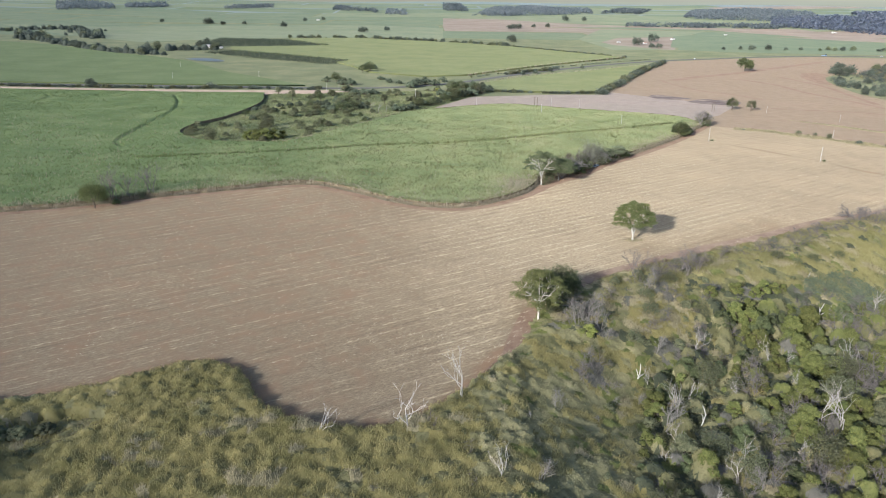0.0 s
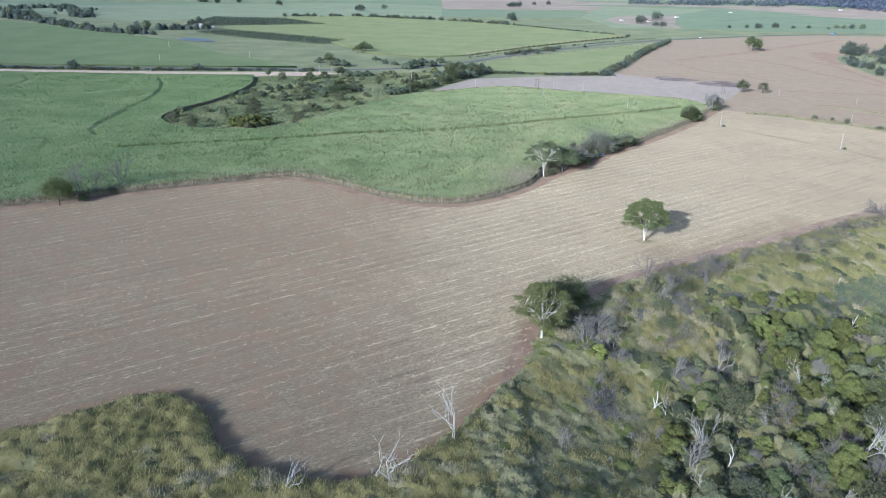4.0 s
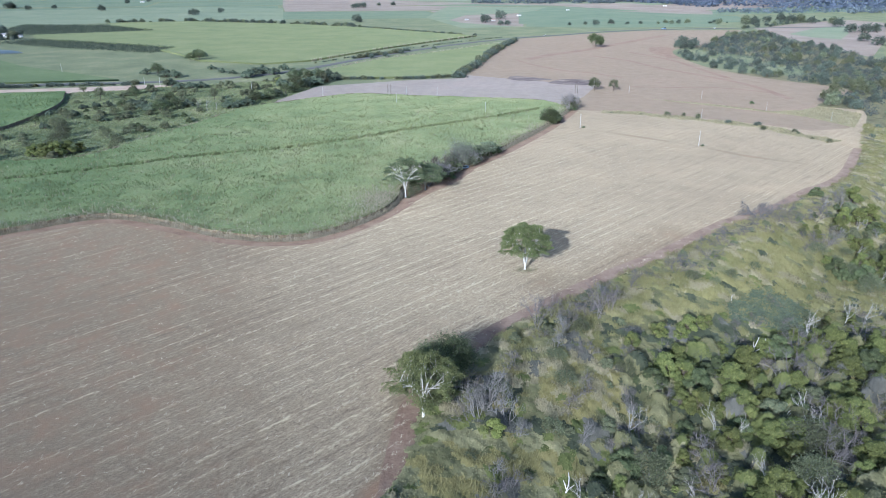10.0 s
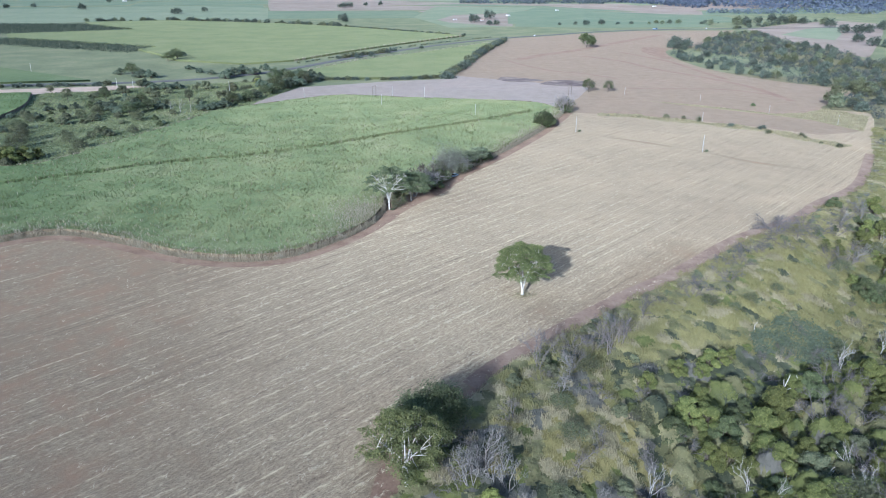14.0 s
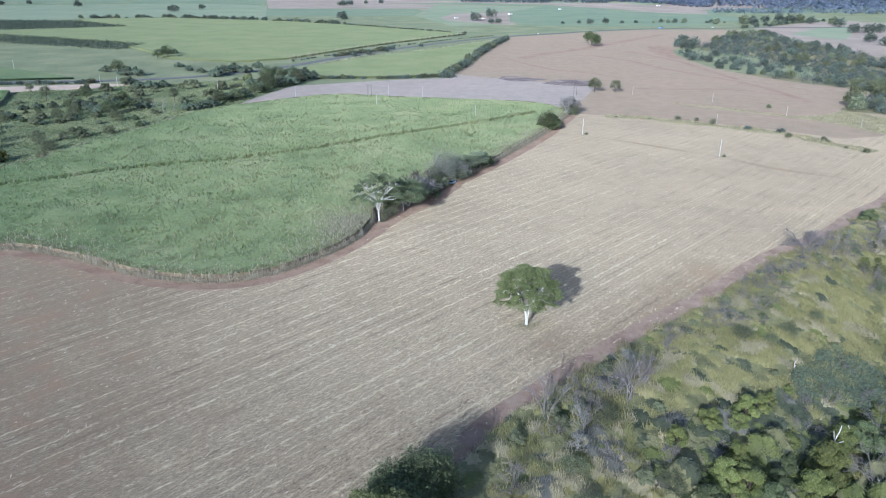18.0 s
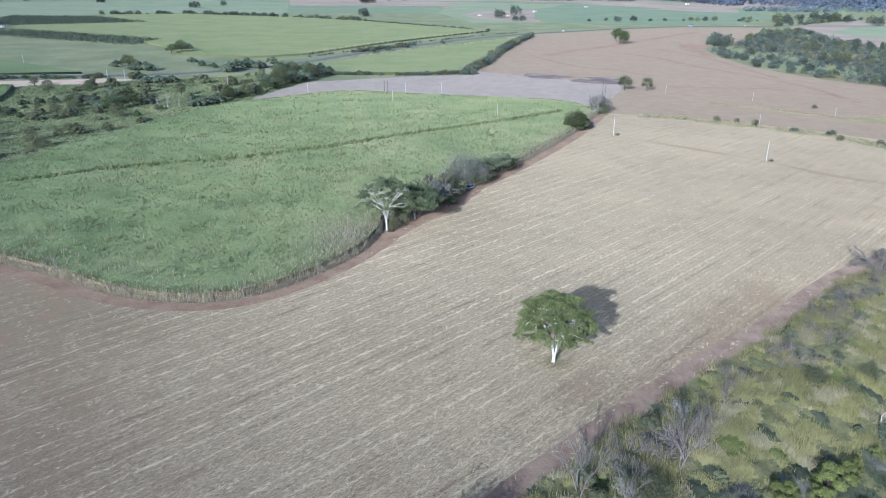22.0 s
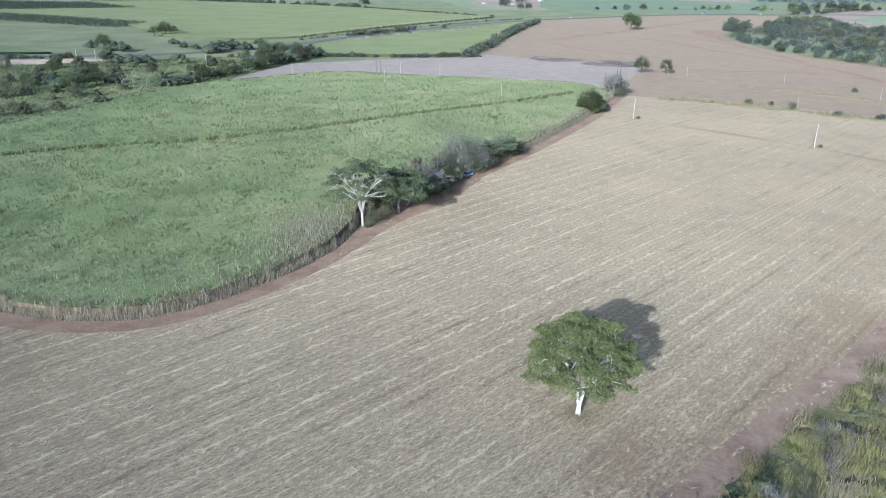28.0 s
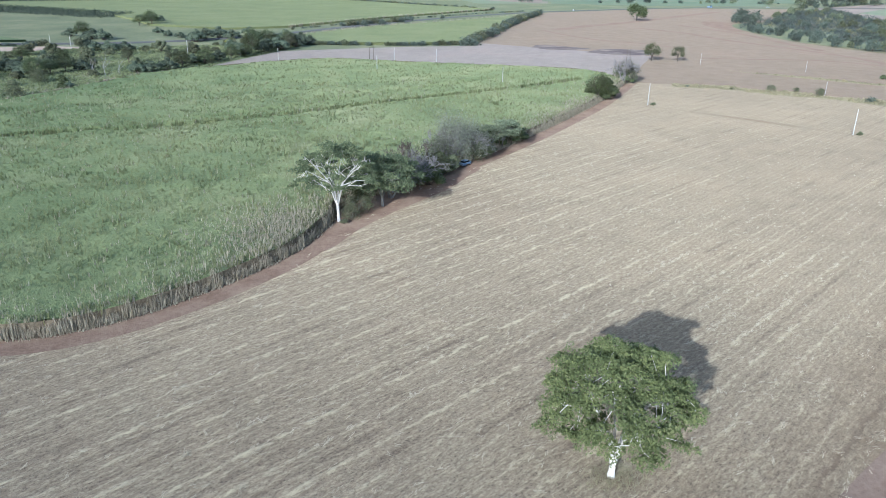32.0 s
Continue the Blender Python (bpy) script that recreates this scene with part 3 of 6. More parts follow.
TERRACE_2 = curve([(474, 960), (478, 855), (462, 766), (450, 700)], 10)
TERRACE_3 = curve([(298, 903), (298, 864), (310, 797), (333, 767), (348, 725)], 10)
TERRACE_4 = curve([(328, 666), (361, 655), (405, 642), (432, 606)], 10)
RED_BANK = curve([(41, 216), (37, 213), (34, 206), (29, 191), (26, 181), (22, 175), (17, 169), (23, 169), (27, 177), (30, 185), (34, 194), (39, 206), (41, 216)], 1.5)[:-1]
RED_APRON = curve([(56, 356), (63, 355), (70.5, 366), (79, 376), (88, 385), (97, 394), (104, 404), (110, 413), (100, 413), (84, 399), (68, 385), (56, 356)], 2)[:-1]
FIELD_TRACK = curve([(206, 500), (222, 480), (238, 458), (254, 434), (266, 408), (290, 382)], 4)
band = curve([(248, 556), (272, 538), (297, 512), (322, 484), (334, 450), (338, 428)], 4)
sway = np.arange(len(band))[:, None]
GRASS_BAND = np.vstack([beside(band, -6.5 + 2.2 * np.sin(sway * 0.8) + 1.3 * np.sin(sway * 1.9)), beside(band, 5.5 + 2.0 * np.sin(sway * 0.6 + 1) + 1.2 * np.sin(sway * 2.3))[::-1]])
GRASS_BAND_2 = np.array([(307, 603), (332, 570), (362, 530), (380, 502), (384, 462), (430, 506), (421, 540), (396, 528), (372, 528), (340, 572)])
DITCH = curve([(-170, 425), (-120, 437), (-71, 452), (-33, 467), (15, 476), (57, 493), (82, 506), (112, 521), (157, 541), (204, 567)], 3)
FURROW = curve([(-243, 715), (-222, 664), (-209, 606), (-207, 553), (-205, 509), (-202, 479), (-193, 461)], 3)
FURROW_2 = curve([(-370, 717), (-352, 689), (-352, 640), (-372, 590)], 3)
FURROW_3 = curve([(14, 482), (41, 497), (79, 523), (128, 555), (160, 578)], 3)
CANE_LINES = (DITCH, FURROW, FURROW_2, FURROW_3)

# ---- ground: one sheet to the horizon, cut along the field edges ----
gx, gy = np.meshgrid(np.arange(-310, 480, 9.0), np.arange(60, 720, 9.0))
grid = [np.stack([gx.ravel(), gy.ravel()], 1)]
for step, reach, hole in ((45.0, 1700, (-310, 470, 60, 715)), (190.0, 4950, (-1660, 1660, -1660, 1660))):
    a = np.arange(-reach, reach + 1, step)
    gx, gy = (g.ravel() for g in np.meshgrid(a, a))
    keep = ~((gx > hole[0]) & (gx < hole[1]) & (gy > hole[2]) & (gy < hole[3]))
    if reach > 4000:
        keep &= np.hypot(gx, gy) < reach
    grid.append(np.stack([gx[keep], gy[keep]], 1))
grid = np.vstack(grid)
grid = grid + np.random.default_rng(3).uniform(-0.5, 0.5, grid.shape)
RIM = [(4940 * math.cos(a), 4940 * math.sin(a)) for a in np.linspace(0, 2 * np.pi, 90, endpoint=False)]

GROUND_MATS = [PASTURE, STUBBLE, SOIL_FAR, FALLOW, RED_SOIL, BURNT, SCRUB_FLOOR, DRY_GRASS, CANE_TOP, CANE_TOP_LIGHT, FAR_GREEN,
               FAR_LIGHT, FAR_TAN, PATH_EARTH, FAINT_RED, FAR_HAZE, VALLEY_FLOOR, TRACK_EARTH]
patches = [(GREEN_FAR, 10), (TAN_FAR, 12), (GREEN_RIGHT, 11), (FIELD_B, 9), (FIELD_D, 9), (BUSH, 6), (BROWN, 1), (BROWN_FAR, 2), (FALLOW_POLY, 3),
           (ribbon(BUSH_EDGE, -12, -6), 1), (ribbon(CANE_FRONT, 7.5, 11), 1), (BURNT_A, 5), (BURNT_B, 5), (RED_PATCH, 4), (RAVINE_WOOD, 6), (GRASS_BAND, 7), (GRASS_BAND_2, 7),
           (ribbon(CANE_FRONT, 0, 5.8), 4), (ribbon(CANE_RIGHT, 0, 6.5), 4), (RED_APRON, 4), (RED_BANK, 4), (ribbon(RED_TRACK, -7, 7), 14), (ribbon(TERRACE_1, -3.5, 3.5), 14), (ribbon(TERRACE_2, -3.5, 3.5), 14), (ribbon(TERRACE_3, -2.5, 2.5), 14), (ribbon(TERRACE_4, -2.5, 2.5), 14), (ribbon(FIELD_TRACK, -4, 4), 1), (ribbon(FIELD_TRACK, -0.9, 0.9), 1), (ribbon(BUSH_EDGE, -1.6, 0.4), 4), (ribbon(BUSH_EDGE[BUSH_EDGE[:, 0] > 62], -4.6, 0.3), 17),
           (ribbon(TRACK, -20, 19), 13), (FIELD_C, 9), (VALLEY, 16), (CANE_A, 6)]
# the quilt of far fields
quilt = np.random.default_rng(11)
far_patches = []
for ring_y in range(10):
    y0 = 1800 + ring_y * 300
    x = -2600 + quilt.uniform(-200, 200)
    while x < 3000:
        wdt = quilt.uniform(350, 900)
        if y0 < 4500 and math.hypot(x + wdt / 2, y0) < 4600:
            s = quilt.uniform(-0.12, 0.12)
            poly = [(x, y0 + s * 200 + 10), (x + wdt - 14, y0 - s * 200 + 10), (x + wdt - 14, y0 + 285 - s * 150), (x, y0 + 285 + s * 150)]
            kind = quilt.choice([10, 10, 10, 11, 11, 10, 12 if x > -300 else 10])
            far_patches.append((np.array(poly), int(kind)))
        x += wdt
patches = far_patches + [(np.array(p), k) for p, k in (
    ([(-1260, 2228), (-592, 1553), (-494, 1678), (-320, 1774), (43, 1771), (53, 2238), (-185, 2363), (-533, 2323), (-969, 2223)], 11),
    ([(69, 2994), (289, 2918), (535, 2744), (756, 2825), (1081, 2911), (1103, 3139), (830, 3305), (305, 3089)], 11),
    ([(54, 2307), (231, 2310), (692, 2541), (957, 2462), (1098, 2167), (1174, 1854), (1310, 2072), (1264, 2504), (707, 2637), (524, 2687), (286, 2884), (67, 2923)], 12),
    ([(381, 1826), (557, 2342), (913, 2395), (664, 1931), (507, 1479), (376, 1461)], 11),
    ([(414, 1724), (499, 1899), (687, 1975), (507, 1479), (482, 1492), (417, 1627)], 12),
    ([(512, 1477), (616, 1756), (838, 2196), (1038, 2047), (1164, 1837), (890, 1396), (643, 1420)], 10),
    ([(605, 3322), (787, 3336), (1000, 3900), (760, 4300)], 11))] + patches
gv, gf = triangulate(grid, [(RIM, True)] + [(p, True) for p, _ in patches])
mid = gv[gf].mean(1)
slot = np.zeros(len(gf), np.int32)
# beyond 3300 m the ground takes the haze-tinted colour
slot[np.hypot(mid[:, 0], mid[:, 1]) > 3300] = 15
for poly, k in patches:
    slot[inside(poly, mid[:, 0], mid[:, 1])] = k
slot[inside(RAVINE_WOOD, mid[:, 0], mid[:, 1]) & (mid[:, 0] + 0.2 * np.abs(mid[:, 1] - 850) < 630) & (mid[:, 1] > 735)] = 0
gz = height(gv[:, 0], gv[:, 1])
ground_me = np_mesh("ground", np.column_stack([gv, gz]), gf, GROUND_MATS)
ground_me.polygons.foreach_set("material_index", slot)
ground_me.polygons.foreach_set("use_smooth", np.ones(len(gf), bool))
bush_d = line_dist(BUSH_EDGE[::2], gv[:, 0], gv[:, 1])
cane_d = np.minimum(line_dist(CANE_FRONT[::2], gv[:, 0], gv[:, 1]), line_dist(CANE_RIGHT[::2], gv[:, 0], gv[:, 1]))
wear_tone = np.maximum(np.where(gv[:, 0] < 48, 0.74, 0.66) * np.exp(-(bush_d / np.where(gv[:, 0] < 48, 8.0, 5.0)) ** 2), 0.75 * np.exp(-(cane_d / 4.5) ** 2))
# a darker, browner tone that grows towards the west of the field
wear_tone = np.maximum(wear_tone, 0.54 * ramp01(0, 1, (84 - gv[:, 0]) / 120))
track_d = line_dist(FIELD_TRACK, gv[:, 0], gv[:, 1])
wear_tone = np.maximum(wear_tone, 0.7 * np.exp(-(track_d / 2.0) ** 2) * (0.8 + 0.3 * np.sin(gv[:, 1] / 9)))
swept = line_dist(np.array([(96.0, 266.0), (112.0, 268.0), (135.0, 284.0), (160.0, 304.0)]), gv[:, 0], gv[:, 1])
wear_tone = np.maximum(wear_tone, 0.5 * np.exp(-(swept / 15) ** 2))
worn_at = ground_me.attributes.new("worn", "FLOAT", "POINT")
worn_at.data.foreach_set("value", wear_tone.astype(np.float32))
tagged(new("ground", ground_me), "red-brown farm soil with cut cane stubble and green fields to the horizon", "ground", kind="structure")

# the road
rl = np.concatenate([beside(ROAD, -4.2), beside(ROAD, 4.2)])
n = len(ROAD)
z = height(rl[:, 0], rl[:, 1]) + 0.5
i = np.arange(n - 1)
top = np.column_stack([rl, z])
low = np.column_stack([np.concatenate([beside(ROAD, -5.5), beside(ROAD, 5.5)]), z - 0.6])
road_v = np.vstack([top, low])
road_f = np.concatenate([np.stack([i + n, i + n + 1, i + 1, i], 1), np.stack([i, i + 1, i + 2 * n + 1, i + 2 * n], 1),
                         np.stack([i + 3 * n, i + 3 * n + 1, i + n + 1, i + n], 1)])
tagged(new("road", np_mesh("road", road_v, road_f, ASPHALT)), "grey asphalt country road between the fields", "road", kind="structure")


# ---- standing cane ----
def cane_slab(name, poly, tall, spacing, mat, label, lines=(), rough=0.35, seed=1):
    """A crop as a closed mass: an uneven top over the whole field, and its sides."""
    rng = np.random.default_rng(seed)
    lo, hi = poly.min(0), poly.max(0)
    a, b = np.meshgrid(np.arange(lo[0], hi[0], spacing), np.arange(lo[1], hi[1], spacing))
    p = np.stack([a.ravel(), b.ravel()], 1) + rng.uniform(-0.35, 0.35, (a.size, 2)) * spacing
    p = p[inside(poly, p[:, 0], p[:, 1])]
    for ln in lines:
        p = p[line_dist(ln, p[:, 0], p[:, 1]) > 5.0]
        for off in (-4.2, -3.0, -1.3, 1.3, 3.0, 4.2):
            q = beside(ln, off)
            p = np.vstack([p, q[inside(poly, q[:, 0], q[:, 1])]])
    v, f = triangulate(p, [(poly, True)])
    c = v[f].mean(1)
    f = f[inside(poly, c[:, 0], c[:, 1])]
    zt = height(v[:, 0], v[:, 1]) + tall + rng.normal(0, rough, len(v)) * min(1.0, tall / 3)
    for ln in lines:
        zt -= (0.8 if ln is DITCH else 0.5 if ln is FURROW else 0.4) * tall * (line_dist(ln, v[:, 0], v[:, 1]) < (2.6 if ln is DITCH else 1.6 if ln is FURROW else 1.4))
    top_me = np_mesh(name, np.column_stack([v, zt]), f, mat, True)
    ob = tagged(new(name, top_me), label, "crop", kind="stuff")
    n = len(poly)
    zb = height(poly[:, 0], poly[:, 1])
    q = Quads()
    k = np.arange(n)
    q.add(np.vstack([np.column_stack([poly, zb - 0.2]), np.column_stack([poly, zb + tall + 0.05])]),
          np.stack([k, (k + 1) % n, (k + 1) % n + n, k + n], 1))
    part("crop_side", q.mesh("crop_side", CANE_WALL if mat is CANE_TOP else mat), ob)
    return ob


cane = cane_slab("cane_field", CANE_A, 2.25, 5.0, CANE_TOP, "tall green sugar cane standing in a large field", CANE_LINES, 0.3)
cane_slab("young_cane_field", FIELD_B, 1.6, 30.0, CANE_TOP_WEST, "light green young cane field behind the hedge", seed=2)
cane_slab("young_cane_field", FIELD_C, 1.8, 20.0, CANE_TOP_LIGHT, "light green triangular cane field beside the road", seed=3)
cane_slab("young_cane_field", FIELD_D, 1.8, 30.0, CANE_TOP_LIGHT, "wide light green cane field beyond the road", seed=4)

rng = np.random.default_rng(21)


def scatter(rng, poly, count, box=None):
    lo, hi = (poly.min(0), poly.max(0)) if box is None else (np.array(box[:2]), np.array(box[2:]))
    p = rng.uniform(lo, hi, (count, 2))
    return p[inside(poly, p[:, 0], p[:, 1])]


p = scatter(rng, CANE_A, 300000, (-450, 300, 235, 750))
away = np.hypot(p[:, 0] - 60, p[:, 1] - 220)
p = p[rng.uniform(0, 1, len(p)) < np.clip(1.0 - (away - 110) / 330, 0.2, 1)]
near = np.min([line_dist(ln, p[:, 0], p[:, 1]) / w for ln, w in zip(CANE_LINES, (3.0, 1.7, 1.3, 1.2))], 0)
p = p[near > 1.0]
away = np.hypot(p[:, 0] - 60, p[:, 1] - 220)
q = Quads()
q.add(*blades(rng, np.column_stack([p, height(p[:, 0], p[:, 1]) + 1.7]), 1.2 * rng.uniform(0.75, 1.2, len(p)), 0.6,
              np.repeat(0.085 + 0.0003 * away, 4)[:, None], 4, False))
for edge in (CANE_FRONT, CANE_RIGHT):
    for off in (-0.7, -1.3, -2.0):
        fine = curve(edge, 0.4)
        p2 = beside(fine, off) + rng.normal(0, 0.35, fine.shape)
        q.add(*blades(rng, np.column_stack([p2, height(p2[:, 0], p2[:, 1]) + 1.5]), 1.5 * rng.uniform(0.7, 1.2, len(p2)), 0.6, 0.11, 4, False))
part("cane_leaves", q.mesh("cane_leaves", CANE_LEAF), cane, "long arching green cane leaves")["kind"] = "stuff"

# a dark strip of blades along the ditch and pale grass on its far bank
for name, label, mat, off, tall in (("ditch_weeds", "strip of dark green blades along the ditch in the cane", LEAF_DARK_STUFF, -0.6, 1.1), ("ditch_grass", "light green grass on the ditch bank", CANE_LEAF, 2.6, 2.6)):
    fine = beside(curve(DITCH, 0.35), -off)
    q = Quads()
    for _ in range(2):
        p = fine + rng.normal(0, 0.5, fine.shape)
        q.add(*blades(rng, np.column_stack([p, height(p[:, 0], p[:, 1])]), tall * rng.uniform(0.7, 1.15, len(p)), 0.4, 0.3, 4, False))
    part(name, q.mesh(name, mat), cane, label)["kind"] = "stuff"
# ragged dry stalks along the open edges of the cane
q = Quads()
for edge in (CANE_FRONT, CANE_RIGHT, CANE_GULLY[:40]):
    fine = curve(edge, 0.16)
    for off, hgt in ((1.1, 0.8), (0.8, 1.8), (0.5, 2.5), (0.1, 3.0), (-0.4, 3.2)):
        p = beside(fine, off) + rng.normal(0, 0.25, fine.shape)
        wave = 0.75 + 0.35 * np.sin(p[:, 0] * 0.9 + np.sin(p[:, 1] * 0.7) * 2)
        q.add(*blades(rng, np.column_stack([p, height(p[:, 0], p[:, 1]) - 0.05]), hgt * np.clip(wave, 0.6, 1.1), 0.45, 0.075, 3))
part("cane_stalks", q.mesh("cane_stalks", CANE_DRY), cane, "dry straw-coloured cane stalks at the edge")["kind"] = "stuff"

# dry leaves among the green near the edge
p = scatter(rng, CANE_A, 330000, (-330, 300, 235, 570))
near = np.minimum(line_dist(CANE_FRONT[::2], p[:, 0], p[:, 1]), line_dist(CANE_RIGHT[::2], p[:, 0], p[:, 1]))
p = p[rng.uniform(0, 1, len(p)) < 0.8 * np.exp(-near / 4.5) + 0.02]
q = Quads()
q.add(*blades(rng, np.column_stack([p, height(p[:, 0], p[:, 1]) + 1.75]), 1.4 * rng.uniform(0.75, 1.2, len(p)), 0.6, 0.13, 3, False))
p = np.array([(55.0, 362.0)]) + rng.normal(0, 1, (3000, 2)) * (7.5, 9.5)
p = p[inside(CANE_A, p[:, 0], p[:, 1])]
q.add(*blades(rng, np.column_stack([p, height(p[:, 0], p[:, 1]) + 1.8]), 1.4 * rng.uniform(0.75, 1.2, len(p)), 0.6, 0.12, 2, False))
part("dry_cane_leaves", q.mesh("dry_cane_leaves", CANE_DRY), cane, "dry straw-coloured leaves among the green")["kind"] = "stuff"

# straw left on the cut rows
row_dir = np.array([math.sin(radians(57)), math.cos(radians(57))])
across = np.array([-row_dir[1], row_dir[0]])
p = scatter(rng, BROWN, 150000, (-110, 175, 235, 450))
v_row = p @ across
strength = rng.uniform(0.0, 1.0, 400) ** 1.4 * 1.7
band = np.clip(np.sin(v_row * 2 * np.pi / 4.6), 0, 1) ** 6 * strength[np.floor(v_row / 4.6).astype(int) % 400]
band = band * np.clip(0.6 + 0.8 * np.sin(p @ row_dir / 6.0 + 9 * np.sin(np.floor(v_row / 4.6) * 1.7)), 0.1, 1)
patchy = np.sin(p[:, 0] / 17 + np.sin(p[:, 1] / 23)) + np.sin(p[:, 1] / 13 - p[:, 0] / 31)
p = p[rng.uniform(0, 1, len(p)) < np.clip(0.04 + (0.5 + 0.14 * patchy) * band, 0.03, 1) * (1 - 0.4 * ramp01(0, 1, (45 - p[:, 0]) / 120)) * (1 - 0.6 * ramp01(120, 200, p[:, 0]))]
p = p[np.minimum(line_dist(CANE_FRONT[::2], p[:, 0], p[:, 1]) - 6.2, line_dist(CANE_RIGHT[::2], p[:, 0], p[:, 1]) - 6.5) > rng.normal(0, 0.7, len(p))]
per = 7
wisp = np.repeat(rng.normal(0, 0.55, len(p)), per)
az = radians(57) + wisp + rng.normal(0, 0.22, len(wisp))
d = np.stack([np.sin(az), np.cos(az), 0 * az], 1)
s = np.stack([np.cos(az), -np.sin(az), 0 * az], 1)
p = np.repeat(p, per, 0)
off = rng.normal(0, 1, (len(p), 2)) * (0.4, 0.13)
p = p + d[:, :2] * off[:, :1] + s[:, :2] * off[:, 1:]
c = np.column_stack([p, height(p[:, 0], p[:, 1]) + rng.uniform(0.04, 0.2, len(p))])
ln, wd = rng.uniform(0.12, 0.42, (len(p), 1)), rng.uniform(0.012, 0.032, (len(p), 1))
tilt = np.zeros((len(p), 3))
tilt[:, 2] = rng.uniform(-0.03, 0.12, len(p))
v = np.stack([c - d * ln - s * wd, c - d * ln + s * wd, c + d * ln + s * wd + tilt, c + d * ln - s * wd + tilt], 1).reshape(-1, 3)
tagged(new("straw_litter", np_mesh("straw_litter", v, np.arange(len(v)).reshape(-1, 4), STRAW)),
       "pale cane straw strewn in rows over the cut field", "straw", kind="stuff")


# ---- trees ----
def domes(rng, p, radius, tall, per, leaf, slim=0.45, lift=0.0, closed=True):
    """Mounds of foliage: leaves lying about on low uneven domes."""
    n = len(p)
    w = rng.normal(size=(n, per, 3))
    w[..., 2] = np.abs(w[..., 2]) * 0.9 + 0.04
    w /= np.linalg.norm(w, axis=2)[..., None]
    radius, tall = np.broadcast_to(radius, n), np.broadcast_to(tall, n)
    ph = rng.uniform(0, 6.28, (n, 1))
    lump = 1 + 0.16 * np.sin(3 * np.arctan2(w[..., 1], w[..., 0]) + ph) + rng.normal(0, 0.09, (n, per))
    span = np.stack([radius, radius, tall], 1)[:, None]
    c = np.column_stack([p, height(p[:, 0], p[:, 1]) - 0.1 + lift])[:, None]
    pos = (c + w * span * lump[..., None]).reshape(-1, 3)
    nor = (w / span).reshape(-1, 3)
    nor /= np.linalg.norm(nor, axis=1)[:, None]
    nor += rng.normal(0, 0.45, nor.shape)
    nor /= np.linalg.norm(nor, axis=1)[:, None]
    a = np.cross(nor, rng.normal(size=nor.shape))
    a[:, 2] += 0.35
    a /= np.linalg.norm(a, axis=1)[:, None] + 1e-9
    b = np.cross(nor, a)
    size = leaf * rng.uniform(0.6, 1.4, (len(pos), 1))
    a, b = a * size, b * size * slim
    v = np.stack([pos - a, pos - b, pos + a, pos + b], 1).reshape(-1, 3)
    f = np.arange(len(v)).reshape(-1, 4)
    if not closed:
        return v, f
    # the closed growth under the leaves
    az = np.arange(8) * np.pi / 4
    rings = np.array([[np.cos(t) * math.cos(u), np.sin(t) * math.cos(u), math.sin(u)] for u in (-0.15, 0.45, 0.95, 1.4) for t in az])
    hull = rings[None] * (1 + 0.14 * np.sin(3 * np.arctan2(rings[:, 1], rings[:, 0])[None] + ph))[..., None] * (0.9 + rng.normal(0, 0.06, (n, 32, 1)))
    hv = (c + hull * span).reshape(-1, 3)
    one = [(r * 8 + k, r * 8 + (k + 1) % 8, r * 8 + 8 + (k + 1) % 8, r * 8 + 8 + k) for r in range(3) for k in range(8)] + [(24, 25, 26, 27), (24, 27, 28, 31), (28, 29, 30, 31)]
    hf = (np.array(one)[None] + 32 * np.arange(n)[:, None, None]).reshape(-1, 4) + len(v)
    return np.vstack([v, hv]), np.vstack([f, hf])


